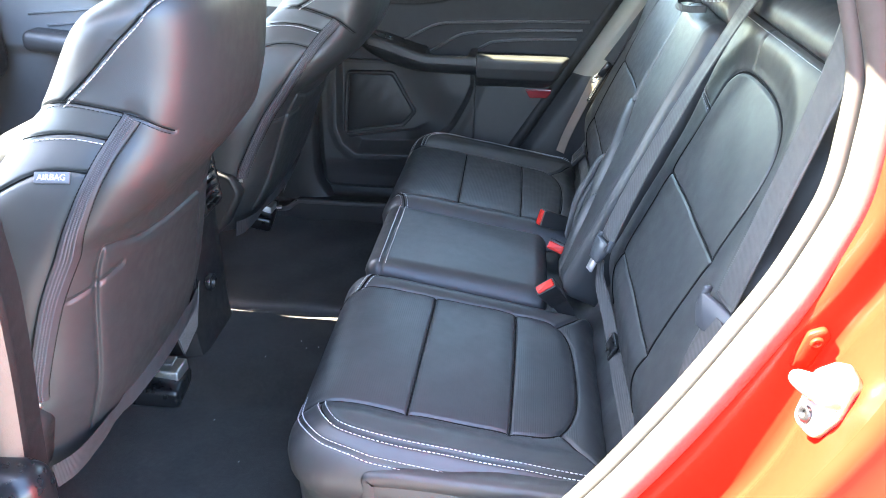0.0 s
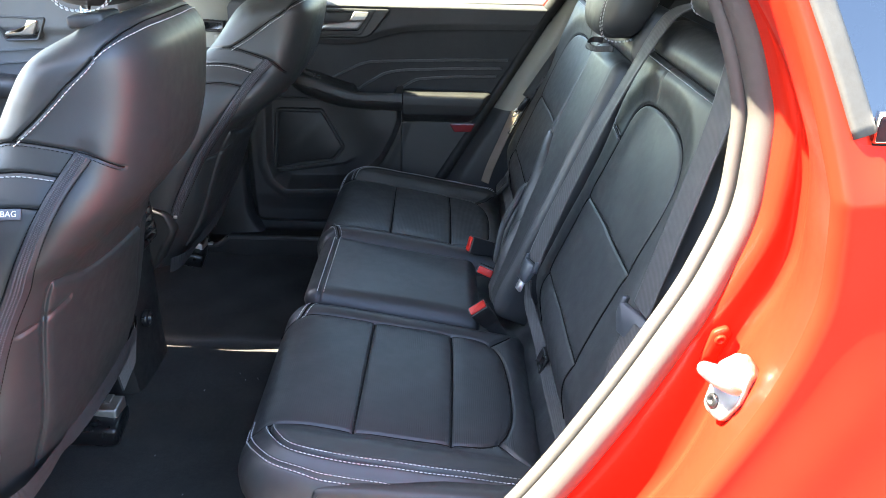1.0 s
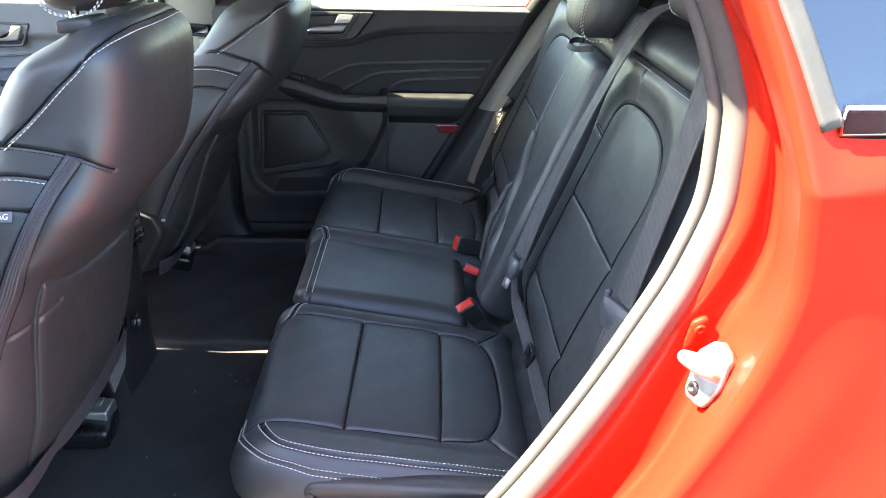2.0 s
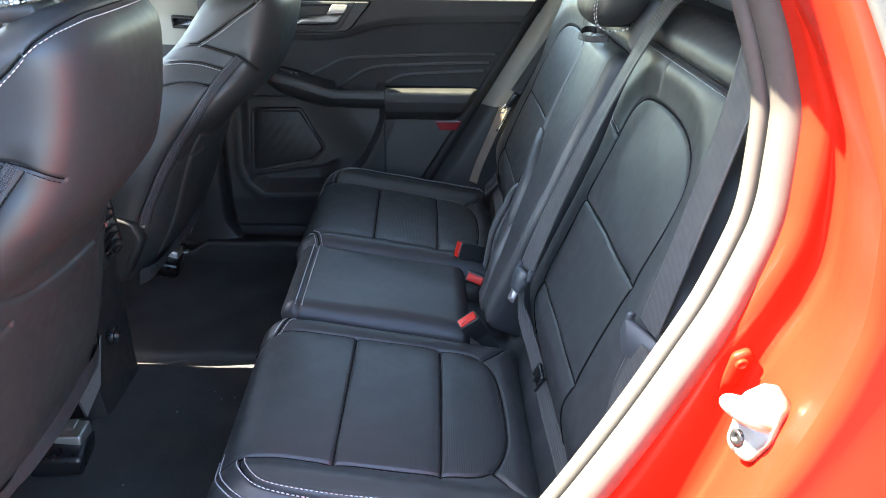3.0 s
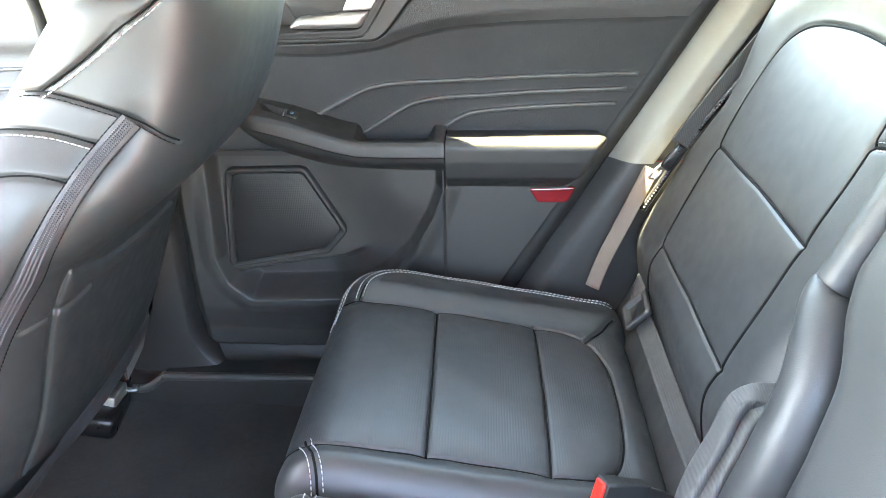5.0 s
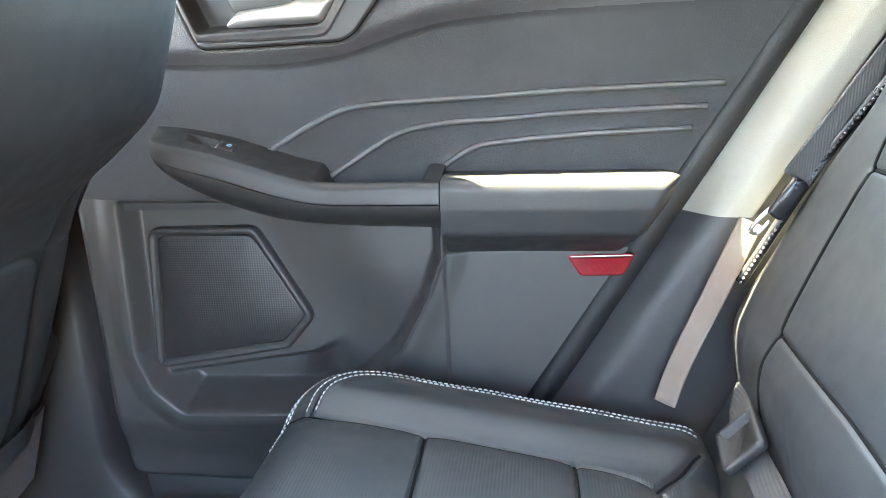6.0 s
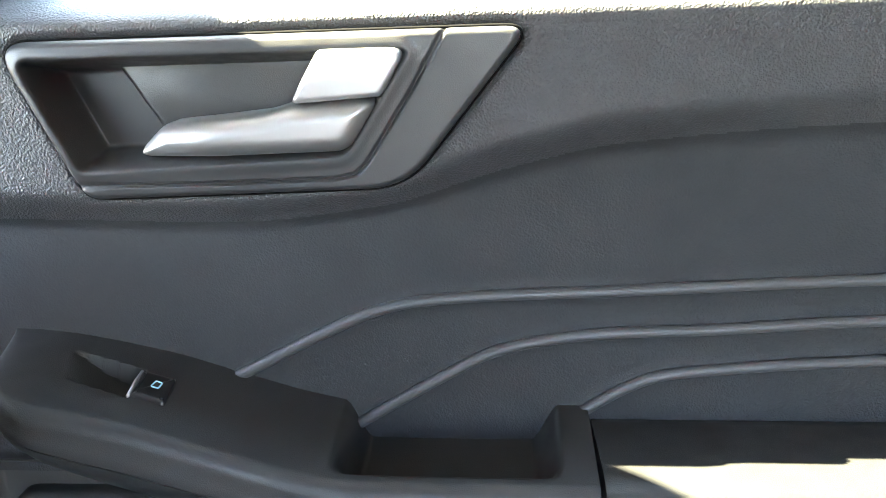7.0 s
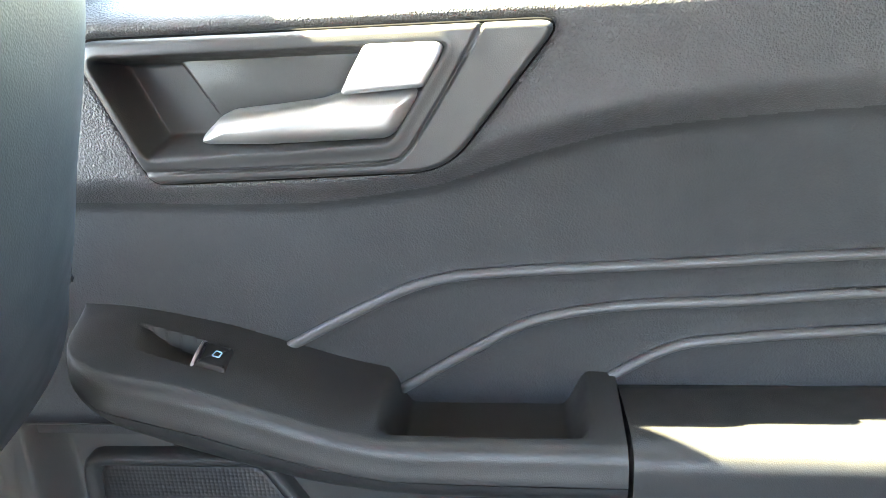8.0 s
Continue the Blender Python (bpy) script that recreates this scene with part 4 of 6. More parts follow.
GRILLE = material("perforated_speaker_grille", (0.014, 0.014, 0.015), 0.5, grain=1.0, scale=330, kind="cells")
for n_ in GRILLE.node_tree.nodes:
    if n_.type == "TEX_VORONOI":
        n_.feature = "F1"
        n_.inputs["Randomness"].default_value = 0.0
    if n_.type == "BUMP":
        n_.inputs["Distance"].default_value = 0.0005
gr = rounded([(-0.446, 0.850), (-0.462, 0.688), (-0.301, 0.717), (-0.272, 0.750), (-0.329, 0.851)], [0.012, 0.01, 0.01, 0.014, 0.014], 0.004)
part("speaker_grille", relief("speaker_grille", Plane((0, 0.702, 0), (1, 0, 0), (0, 0, 1)), gr, [(0, -0.003), (0, 0.0), (0.002, 0.0008)]), GRILLE, rear_door, "black perforated speaker grille")
rf = rounded([(0.038, 0.834), (0.053, 0.810), (0.100, 0.811), (0.112, 0.836)], [0.003, 0.008, 0.008, 0.003], 0.002)
part("reflector", relief("reflector", Plane((0, 0.682, 0), (1, 0, 0), (0, 0, 1)), rf, [(0, -0.005), (0, 0.002), (0.0015, 0.003), (0.004, 0.003)]), RED_LENS, rear_door, "red door reflector")

# front part of the armrest, with switch and pull pocket
ax = np.linspace(-0.418, -0.0925, 420)
zt = track([-0.418, -0.40, -0.335, -0.29, -0.245, -0.215, -0.18, -0.09], [0.975, 0.974, 0.962, 0.948, 0.934, 0.9285, 0.928, 0.928], ax)
zb = track([-0.418, -0.39, -0.333, -0.26, -0.18, -0.09], [0.955, 0.925, 0.895, 0.876, 0.870, 0.868], ax)
profile = []
for k in np.linspace(0, 1, 76):
    profile.append((-0.020 + 0.080 * k, 0.010 * (1 - k), 0))
for a in np.linspace(0.1, 1, 9):
    profile.append((0.060 + 0.009 * math.sin(a * math.pi / 2), -0.010 * (1 - math.cos(a * math.pi / 2)), 0))
for h_, w_ in ((0.12, 0.0700), (0.20, 0.0710), (0.225, 0.0708), (0.24, 0.0685), (0.255, 0.0700), (0.35, 0.0690), (0.5, 0.064), (0.65, 0.056), (0.8, 0.044), (0.92, 0.030), (1.0, 0.012), (1.0, -0.012)):
    profile.append((w_, None, h_))
P = np.zeros((len(ax), len(profile), 3))
nose = np.sqrt(np.clip(1 - (1 - np.clip((ax + 0.418) / 0.05, 0, 1)) ** 2, 0, 1)) * 0.9 + 0.1
for j, (w_, dz, h_) in enumerate(profile):
    w2 = np.where(w_ > 0, w_ * nose, w_)
    z_ = zt + dz if dz is not None else (zt - 0.010) * (1 - h_) + zb * h_
    P[:, j] = DOOR(ax, z_, w2)
top = np.arange(len(profile)) < 76
W = 0.69 - P[:, :, 1]
pk = smooth(-0.230, -0.214, P[:, :, 0]) * smooth(-0.108, -0.124, P[:, :, 0]) * smooth(-0.03, -0.024, W) * smooth(0.058, 0.046, W)
P[:, :, 2] -= 0.023 * pk * top[None]
across = P[:, :, 1] - 0.6625 + 0.12 * (P[:, :, 0] + 0.370)      # scoop in front of the switch
sw = smooth(-0.374, -0.352, P[:, :, 0] + 0.35 * across) * smooth(-0.3335, -0.3350, P[:, :, 0]) * smooth(0.0118, 0.0100, np.abs(across))
P[:, :, 2] -= 0.012 * sw * top[None] * (0.6 + 0.4 * smooth(-0.37, -0.335, P[:, :, 0]))
me = outward(mesh_of("armrest", P, sheet_faces(len(ax), len(profile)) + [tuple(range(len(profile))), tuple(range((len(ax) - 1) * len(profile), len(ax) * len(profile)))]))
arm = part("armrest", me, PLASTIC, rear_door, "black plastic armrest with a pull pocket", sharp=50)
SWP = Plane((-0.3250, 0.6575, float(np.interp(-0.3250, ax, zt)) + 0.0022), (1, -0.02, -0.30), (-0.06, 1, 0.125))
so = rounded([(-0.0095, -0.0105), (0.0095, -0.0105), (0.0090, 0.0105), (-0.0100, 0.0105)], 0.0015, 0.0012)
swm = part("window_switch", relief("window_switch", SWP, so, [(0, -0.006), (0, 0.002), (0.001, 0.003), (0.003, 0.0032)]), SMOOTH_BLACK, arm, "black window switch with a pale blue symbol")
mk = rounded([(-0.003, -0.003), (0.0022, -0.003), (0.003, 0.003), (-0.0015, 0.0034)], 0.001, 0.0006)
ring_ = np.vstack([mk, mk[:2]])
part("symbol", sweep("symbol", SWP(ring_[:, 0] * 0.8 + 0.001, ring_[:, 1] * 0.8 + 0.001, np.full(len(ring_), 0.0034)), circle(0.00045, 6), up=tuple(SWP.n)), BLUE_MARK, swm, "pale blue window symbol")
part("chrome_edge", sweep("chrome_edge", [SWP(-0.0102, -0.0105, 0.0005), SWP(-0.0102, 0.0, 0.0022), SWP(-0.0102, 0.0105, 0.001)], circle(0.0011, 8), up=(0, 0, 1)), SATIN, swm, "silver switch edge")

# padded rear part of the armrest
PADX = np.linspace(0, 1, 90)
sgn = lambda a, e: np.sign(a) * np.abs(a) ** e
rows = []
for k in PADX:
    x = -0.0905 + 0.226 * k
    end = np.sqrt(np.clip(1 - np.clip((k - 0.9) / 0.1, 0, 1) ** 2, 0.0, 1)) * 0.96 + 0.04
    cz, hz, hw = 0.893, 0.042 * (0.5 + 0.5 * end), 0.075 * end
    sec = rounded([(-0.008, -1.28), (0.30, -1.22), (0.93, -0.45), (1.0, 0.2), (1.0, 1.0), (-0.008, 0.80)], [0.02, 0.2, 0.35, 0.4, 0.42, 0.02], 0.02)
    sec = np.stack([np.interp(np.linspace(0, len(sec), 96, endpoint=False), np.arange(len(sec) + 1), np.r_[sec[:, i], sec[:1, i]]) for i in (0, 1)], 1)
    ww, zz = sec[:, 0] * hw, cz + sec[:, 1] * hz
    rows.append(DOOR(x + 0.6 * (zz - 0.893) * k, zz, ww))
rows = np.array(rows)
part("armrest_pad", outward(mesh_of("armrest_pad", rows, sheet_faces(90, 96, close_cols=True) + [tuple(range(96)), tuple(range(89 * 96, 90 * 96))])), PLASTIC, rear_door, "padded black armrest end", sharp=60)

# handle: bezel, dish and lever
HB = Plane((0, 0.6685, 0), (1, 0, 0), (0, 0, 1))
DISH = rounded([(-0.371, 1.1345), (-0.3475, 1.0775), (-0.212, 1.083), (-0.177, 1.1355)], [0.008, 0.008, 0.014, 0.006], 0.002)
SPLIT = np.array([(-0.163, 1.143), (-0.182, 1.112), (-0.203, 1.081), (-0.209, 1.0755), (-0.22, 1.0735), (-0.28, 1.072), (-0.352, 1.0715)])


def bezel_height(u, v, d):
    """Rounded rim, flat land with a parting line, and the deep dish."""
    w = 0.0030 - 0.005 * (1 - np.sqrt(np.clip(1 - (1 - np.clip(d / 0.0035, 0, 1)) ** 2, 0, 1)))
    w = w - 0.0022 * groove(near_line(u, v, SPLIT), 0.0009)
    dd = near_line(u, v, np.vstack([DISH, DISH[:1]]))
    ins = inside(u, v, DISH)
    w = w + 0.0012 * groove(dd, 0.0035)
    return np.where(ins, w - 0.023 * smooth(0.0008, 0.010, dd), w)


bz = part("handle_bezel", pad("handle_bezel", HB, BEZEL, bezel_height, skirt=((0.0, -0.02),), rings=150, power=1.25), BEZEL_PLASTIC, rear_door, "dark grey handle bezel with a deep dish")
DIV = rounded([(-0.329, 1.131), (-0.308, 1.095), (-0.24, 1.097), (-0.222, 1.131)], 0.003, 0.003)
part("dish_insert", relief("dish_insert", Plane((0, 0.687, 0), (1, 0, 0), (0, 0, 1)), DIV, [(0, -0.003), (0, 0.0015), (0.002, 0.0025)]), PLASTIC, bz, "smooth black plate inside the dish")
ring_ = np.vstack([BEZEL, BEZEL[:2]])
part("bezel_gap", sweep("bezel_gap", HB(ring_[:, 0], ring_[:, 1], np.full(len(ring_), -0.0010)), circle(0.0009, 6), up=(0, 1, 0)), HOLE, bz)


def lever_height(u, v, d):
    """Rounded over all its edges, falling away to the tip."""
    e = np.clip(d / 0.009, 0, 1)
    return 0.004 - 0.008 * smooth(-0.27, -0.325, u) + 0.0105 * np.sqrt(np.clip(1 - (1 - e) ** 2, 0, 1))


LEVER = Plane((0, 0.672, 0), (1, 0, 0), (0, 0, 1))
grip = rounded([(-0.3215, 1.0845), (-0.302, 1.1010), (-0.250, 1.1060), (-0.2375, 1.1095), (-0.1945, 1.1120), (-0.211, 1.087)], [0.006, 0.012, 0.03, 0.004, 0.004, 0.014], 0.0015)
lv = part("door_handle", pad("door_handle", LEVER, grip, lever_height, skirt=((0.0, -0.006), (0.002, -0.014)), rings=60, power=1.2), SATIN, rear_door, "satin silver inner door handle")
hub = rounded([(-0.2365, 1.1102), (-0.222, 1.1345), (-0.1805, 1.1345), (-0.1937, 1.1128)], [0.002, 0.005, 0.005, 0.002], 0.0015)
part("handle_pivot", pad("handle_pivot", LEVER, hub, lambda u, v, d: 0.0128 - 0.003 * (1 - np.sqrt(np.clip(1 - (1 - np.clip(d / 0.003, 0, 1)) ** 2, 0, 1))) - 0.003 * smooth(1.120, 1.135, v), skirt=((0.0, -0.006), (0.001, -0.016)), rings=40, power=1.2), SATIN, lv, "satin silver handle pivot block")

# window above the belt line
part("window_glass", mesh_of("window_glass", [(-0.53, 0.735, 1.14), (0.30, 0.735, 1.14), (0.47, 0.669, 1.47), (-0.55, 0.669, 1.48)], [(0, 1, 2, 3)], flat=True), GLASS, rear_door, "clear door window")
part("belt_trim", sweep("belt_trim", [(-0.55, 0.722, 1.152), (0.28, 0.722, 1.154)], rounded([(-0.02, -0.02), (0.018, -0.02), (0.018, 0.008), (-0.02, 0.004)], 0.005, 0.003), up=(0, 0, 1)), PILLAR, rear_door, "pale window sill trim")
# Unseen post added to block the sun and end its patch on the door.
post_x = lambda z: -0.408 - 0.28 * (z - 1.258)
slab("sun_blocker_post", [(-0.58, 0.731, 1.145), (post_x(1.145), 0.731, 1.145), (post_x(1.48), 0.662, 1.48), (-0.58, 0.662, 1.48)], 0.012, PLASTIC, "", "", rear_door)
part("window_frame", sweep("window_frame", spline([(-0.545, 0.735, 1.14), (-0.55, 0.669, 1.47), (-0.3, 0.656, 1.492), (0.2, 0.652, 1.49), (0.46, 0.656, 1.46), (0.30, 0.73, 1.15)], 0.02), circle(0.018, 8), up=(0.2, 1, 0.1)), BLACK_SEAL, rear_door)

# ---- far pillars, sill and seals ----
def tilted(z):
    return 0.27 + 0.585 * (z - 1.081)


zz = np.linspace(0.60, 1.48, 120)
def pillar_part(name, z0, z1, mat, label, start, width, inset=0.0):
    z = np.linspace(z0, z1, 70)
    rows_ = []
    for k in np.linspace(0, 1, 30):
        x = tilted(z) + start + width * k
        q = (start + width * k) / 0.26
        y = 0.726 + inset - 0.42 * np.clip(z - 1.12, 0, 1) - 0.042 * smooth(-0.02, 0.2, q) - 0.004 * smooth(0.05, 0.4, q) + (0.03 * smooth(0.86, 1.0, k) if start == 0 and width < 0.2 else 0)
        rows_.append(np.stack([x, y + 0 * z, z], -1))
    ob = part(name, outward(mesh_of(name, np.array(rows_), sheet_faces(30, 70))), mat)
    return tagged(ob, label, "pillar trim", kind="structure")


pillar_part("rear_pillar_trim", 0.876, 1.49, PILLAR, "light grey upper rear pillar trim", 0.0, 0.09, -0.003)
pillar_part("rear_pillar_filler", 0.876, 1.49, PLASTIC, "black trim behind the rear pillar cover", 0.07, 0.22, 0.012)
pillar_part("rear_pillar_lower_trim", 0.56, 0.879, GREY_PLASTIC, "dark grey lower rear pillar trim", 0.0, 0.26)
fs = thing("far_door_seal", (0.15, 0.71, 0.9), "black rubber seal along the shut rear door", "door seal")
part("seal_lip", sweep("seal_lip", np.stack([tilted(zz) + 0.002, 0.712 - 0.42 * np.clip(zz - 1.12, 0, 1), zz], -1), circle(0.006, 8), up=(0, 1, 0)), BLACK_SEAL, fs)
part("seal_bulb", sweep("seal_bulb", np.stack([tilted(zz) - 0.010, 0.714 - 0.42 * np.clip(zz - 1.12, 0, 1), zz], -1), circle(0.020, 12), up=(0, 1, 0)), BLACK_SEAL, fs)
part("red_door_edge", sweep("red_door_edge", np.stack([tilted(zz) - 0.03, 0.724 - 0.42 * np.clip(zz - 1.12, 0, 1), zz], -1)[60:], circle(0.006, 8), up=(0, 1, 0)), RED_PAINT, shell)

# middle pillar: pale above, black below, and the sill cover with its step
def sheet_on(name, X, Z, Y, mat, label, cat):
    P_ = np.stack([X, Y, Z], -1)
    ob = part(name, outward(mesh_of(name, P_, sheet_faces(*X.shape))), mat)
    return tagged(ob, label, cat, kind="structure")


Z, K = np.meshgrid(np.linspace(1.03, 1.49, 50), np.linspace(0, 1, 24), indexing="ij")
sheet_on("middle_pillar_trim", -0.715 + 0.16 * K + 0.05 * (Z - 1.03), Z, 0.69 - 0.3 * np.clip(Z - 1.1, 0, 1) - 0.02 * np.sin(np.pi * K) ** 0.6, PILLAR, "light grey upper middle pillar trim", "pillar trim")
Z, K = np.meshgrid(np.linspace(0.474, 1.03, 80), np.linspace(0, 1, 30), indexing="ij")
wid = 0.145 + 0.075 * (1 - np.sqrt(1 - np.clip((0.575 - Z) / 0.102, 0, 1) ** 2))
sheet_on("middle_pillar_lower_trim", -0.72 + (wid + 0.027) * K, Z, 0.70 - 0.028 * np.sin(np.pi * np.clip(K * 0.93 + 0.03, 0, 1)) ** 0.5 + 0.03 * smooth(0.93, 1.0, K), PLASTIC, "black lower middle pillar trim", "pillar trim")
X, K = np.meshgrid(np.linspace(-0.85, 0.2, 210), np.linspace(0, 1, 26), indexing="ij")
ztop = 0.452 + 0.030 * smooth(-0.640, -0.608, X)
prof_y = np.where(K < 0.25, 0.745 - 0.045 * (K / 0.25), np.where(K < 0.5, 0.70 - 0.05 * ((K - 0.25) / 0.25), 0.65 - 0.016 * ((K - 0.5) / 0.5)))
prof_z = np.where(K < 0.25, ztop + 0.07 * (1 - K / 0.25) ** 1.5, np.where(K < 0.5, ztop - 0.004 * smooth(0.42, 0.5, K), ztop - 0.004 - 0.10 * np.clip((K - 0.5) / 0.5, 0, 1) ** 1.2))
sill = sheet_on("sill_cover", X, prof_z, prof_y, PLASTIC, "black plastic sill cover with a step", "sill trim")
# The soft highlight along the sill's rounded edge, painted as a lighter strip.
part("sill_edge", sweep("sill_edge", spline([(-0.85, 0.654, 0.447), (-0.70, 0.654, 0.447), (-0.648, 0.654, 0.449), (-0.608, 0.654, 0.474), (-0.55, 0.654, 0.476), (0.1, 0.654, 0.476)], 0.01), circle(0.008, 10), up=(0, 1, 0)), EDGE_HIGHLIGHT, sill, "edge of the sill cover with its highlight painted grey")

strap = thing("belt_anchor_strap", (-0.672, 0.640, 0.45), "black front belt strap fixed to the sill cover", "belt strap")
part("strap", sweep("strap", spline([(-0.684, 0.668, 0.62), (-0.678, 0.655, 0.54), (-0.672, 0.640, 0.462)], 0.01), rounded([(-0.005, -0.002), (0.005, -0.002), (0.005, 0.002), (-0.005, 0.002)], 0.0015, 0.002), up=(0, 1, 0)), SMOOTH_BLACK, strap)
part("anchor_plate", bevelled_box((0.026, 0.018, 0.007), (-0.671, 0.640, 0.458), (0, 0, 10), bevel=0.003), STEEL, strap, "small steel anchor plate")

ms = thing("middle_door_seal", (-0.69, 0.69, 1.0), "black rubber seal between front door and middle pillar", "door seal")
sz = np.linspace(0.60, 1.46, 40)
part("seal_lip", sweep("seal_lip", np.stack([-0.688 + 0.03 * (sz - 1.03), 0.676 - 0.33 * np.clip(sz - 1.10, 0, 1), sz], -1), circle(0.009, 10), up=(0, 1, 0)), BLACK_SEAL, ms)

# ---- front seats ----
SEAT_Y = -0.374
driver = thing("bucket_seat", (-0.60, SEAT_Y, 0.60), "black leather front seat with a zipped bolster cover and pale stitching", "car seat", group="front seats")


def seat_rear(z):
    return track([0.60, 0.65, 0.74, 0.885, 0.96, 1.01, 1.07, 1.147, 1.22, 1.27, 1.30], [-0.560, -0.545, -0.512, -0.480, -0.452, -0.405, -0.358, -0.332, -0.325, -0.335, -0.36], z)


def seat_front(z):
    return track([0.60, 0.75, 0.9, 1.02, 1.07, 1.132, 1.198, 1.245, 1.30], [-0.82, -0.78, -0.72, -0.645, -0.603, -0.546, -0.505, -0.475, -0.44], z)


def seat_half(z):
    return track([0.6, 0.77, 0.9, 1.0, 1.046, 1.075, 1.11, 1.16, 1.22, 1.26, 1.30], [0.250, 0.262, 0.255, 0.239, 0.224, 0.208, 0.186, 0.172, 0.164, 0.154, 0.14], z)


SEAT_TOP = 1.282


def seat_shape(a, z):
    """A point of the backrest: a is the angle round the section (0 rear, 90 the door side)."""
    xr, xf, w = seat_rear(z), seat_front(z), seat_half(z)
    k = np.sqrt(np.clip(1 - (np.clip(z - (SEAT_TOP - 0.05), 0, 0.05) / 0.05) ** 2, 0, 1))
    xc, d = (xr + xf) / 2, (xr - xf) / 2 * (0.35 + 0.65 * k)
    w = w * (0.55 + 0.45 * k)
    c, s = np.cos(a), np.sin(a)
    n = 0.62
    x = xc + d * np.sign(c) * np.abs(c) ** n
    y = -w * np.sign(s) * np.abs(s) ** n
    hollow = 0.03 * np.clip(-c, 0, 1) ** 3 * smooth(1.2, 1.0, z)      # between the bolsters in front
    return x + hollow, y


def side_y(x, z):
    """Half width of the side face at (x, z)."""
    xr, xf, w = seat_rear(z), seat_front(z), seat_half(z)
    k = np.sqrt(np.clip(1 - (np.clip(z - (SEAT_TOP - 0.05), 0, 0.05) / 0.05) ** 2, 0, 1))
    w = w * (0.55 + 0.45 * k)
    s = np.clip(np.abs((x - (xr + xf) / 2) / ((xr - xf) / 2 * (0.35 + 0.65 * k))), 0, 0.999)
    return w * (1 - s ** (2 / 0.62)) ** (0.62 / 2)


S_TOP = spline([(-0.57, 1.085), (-0.540, 1.115), (-0.49, 1.138), (-0.437, 1.136), (-0.394, 1.126), (-0.366, 1.105)], 0.005)
S_DIAG = spline([(-0.484, 1.139), (-0.448, 1.170), (-0.398, 1.220), (-0.381, 1.239)], 0.005)
back_line = lambda a: track([0, 0.27, 0.83, 1.25, 1.42, 1.6], [1.260, 1.260, 1.2555, 1.246, 1.234, 1.20], np.abs(a))   # the same seam across the back
S_TWO = spline([(-0.625, 1.036), (-0.579, 1.075), (-0.525, 1.099), (-0.476, 1.107), (-0.429, 1.103)], 0.005)
S_THREE = spline([(-0.645, 0.97), (-0.586, 1.025), (-0.526, 1.060), (-0.485, 1.071), (-0.447, 1.070)], 0.005)
S_ZIP = spline([(-0.400, 1.127), (-0.430, 1.083), (-0.468, 1.006), (-0.516, 0.908), (-0.552, 0.800), (-0.560, 0.765)], 0.005)
S_FRONT = spline([(-0.585, 1.075), (-0.540, 1.132), (-0.509, 1.195), (-0.478, 1.247)], 0.005)
S_POCKET = spline([(0.138, 0.66), (0.136, 0.80), (0.132, 0.890), (0.110, 0.912), (0.01, 0.921), (-0.10, 0.936), (-0.165, 0.955), (-0.182, 0.945), (-0.176, 0.82), (-0.170, 0.66)], 0.006)

S_EDGE = spline([(0.150, 0.66), (0.150, 0.80), (0.152, 0.91), (0.160, 0.97), (0.182, 1.03), (0.215, 1.075)], 0.006)
na, nz = 420, 400
A = np.linspace(-np.pi, np.pi, na, endpoint=False)
Zs = np.linspace(0.615, SEAT_TOP, nz)
AA, ZZ = np.meshgrid(A, Zs)
X, Y = seat_shape(AA, ZZ)
# seams sunk along the outward direction
dx, dy = X - (seat_rear(ZZ) + seat_front(ZZ)) / 2, Y
nl = np.hypot(dx, dy * 0.6) + 1e-9
sink = np.zeros_like(X)
on_side = np.abs(np.sin(AA)) > 0.35
for line, dep, wid in ((S_TOP, 0.0022, 0.0024), (S_DIAG, 0.0022, 0.0024), (S_TWO, 0.0022, 0.0024), (S_THREE, 0.0022, 0.0024), (S_FRONT, 0.0015, 0.0024)):
    sink += np.where(on_side, dep * groove(near_line(X, ZZ, line), wid), 0)
sink += np.where(on_side, 0.003 * groove(near_line(X, ZZ, S_ZIP), 0.014), 0)
rear_face = np.cos(AA) > 0.2
sink += np.where(np.abs(AA) < 1.40, 0.0030 * groove(ZZ - back_line(AA) - 0.006, 0.0028), 0)
pd = near_line(Y, ZZ, S_POCKET)
pin = inside(Y, ZZ, np.vstack([S_POCKET, S_POCKET[:1]])) & rear_face
sink += np.where(rear_face, 0.005 * groove(pd, 0.004), 0) - np.where(pin, 0.003 * smooth(0, 0.02, pd), 0)
ed = near_line(Y, ZZ, S_EDGE)
sink += np.where(rear_face, 0.007 * groove(ed, 0.004) + 0.004 * groove(ed, 0.016), 0)
sink += np.where(on_side, 0.003 * groove(near_line(X, ZZ, [(-0.505, 0.90), (-0.488, 0.905), (-0.47, 0.92)]), 0.003), 0)
sink += 0.0012 * np.sin(ZZ * 33 + AA * 2) * np.sin(AA * 3 + 1)
X, Y = X - sink * dx / nl, Y - sink * dy / nl
ZZ = ZZ - 0.026 * smooth(1.2, SEAT_TOP, ZZ) * smooth(-0.34, -0.44, X)   # the top falls away forward
Pm = np.stack([X, SEAT_Y + Y, ZZ], -1)
back = part("backrest", outward(mesh_of("backrest", Pm, sheet_faces(nz, na, close_cols=True) + [tuple(range(na)), tuple(range((nz - 1) * na, nz * na))])), LEATHER, driver, "black leather seat back")


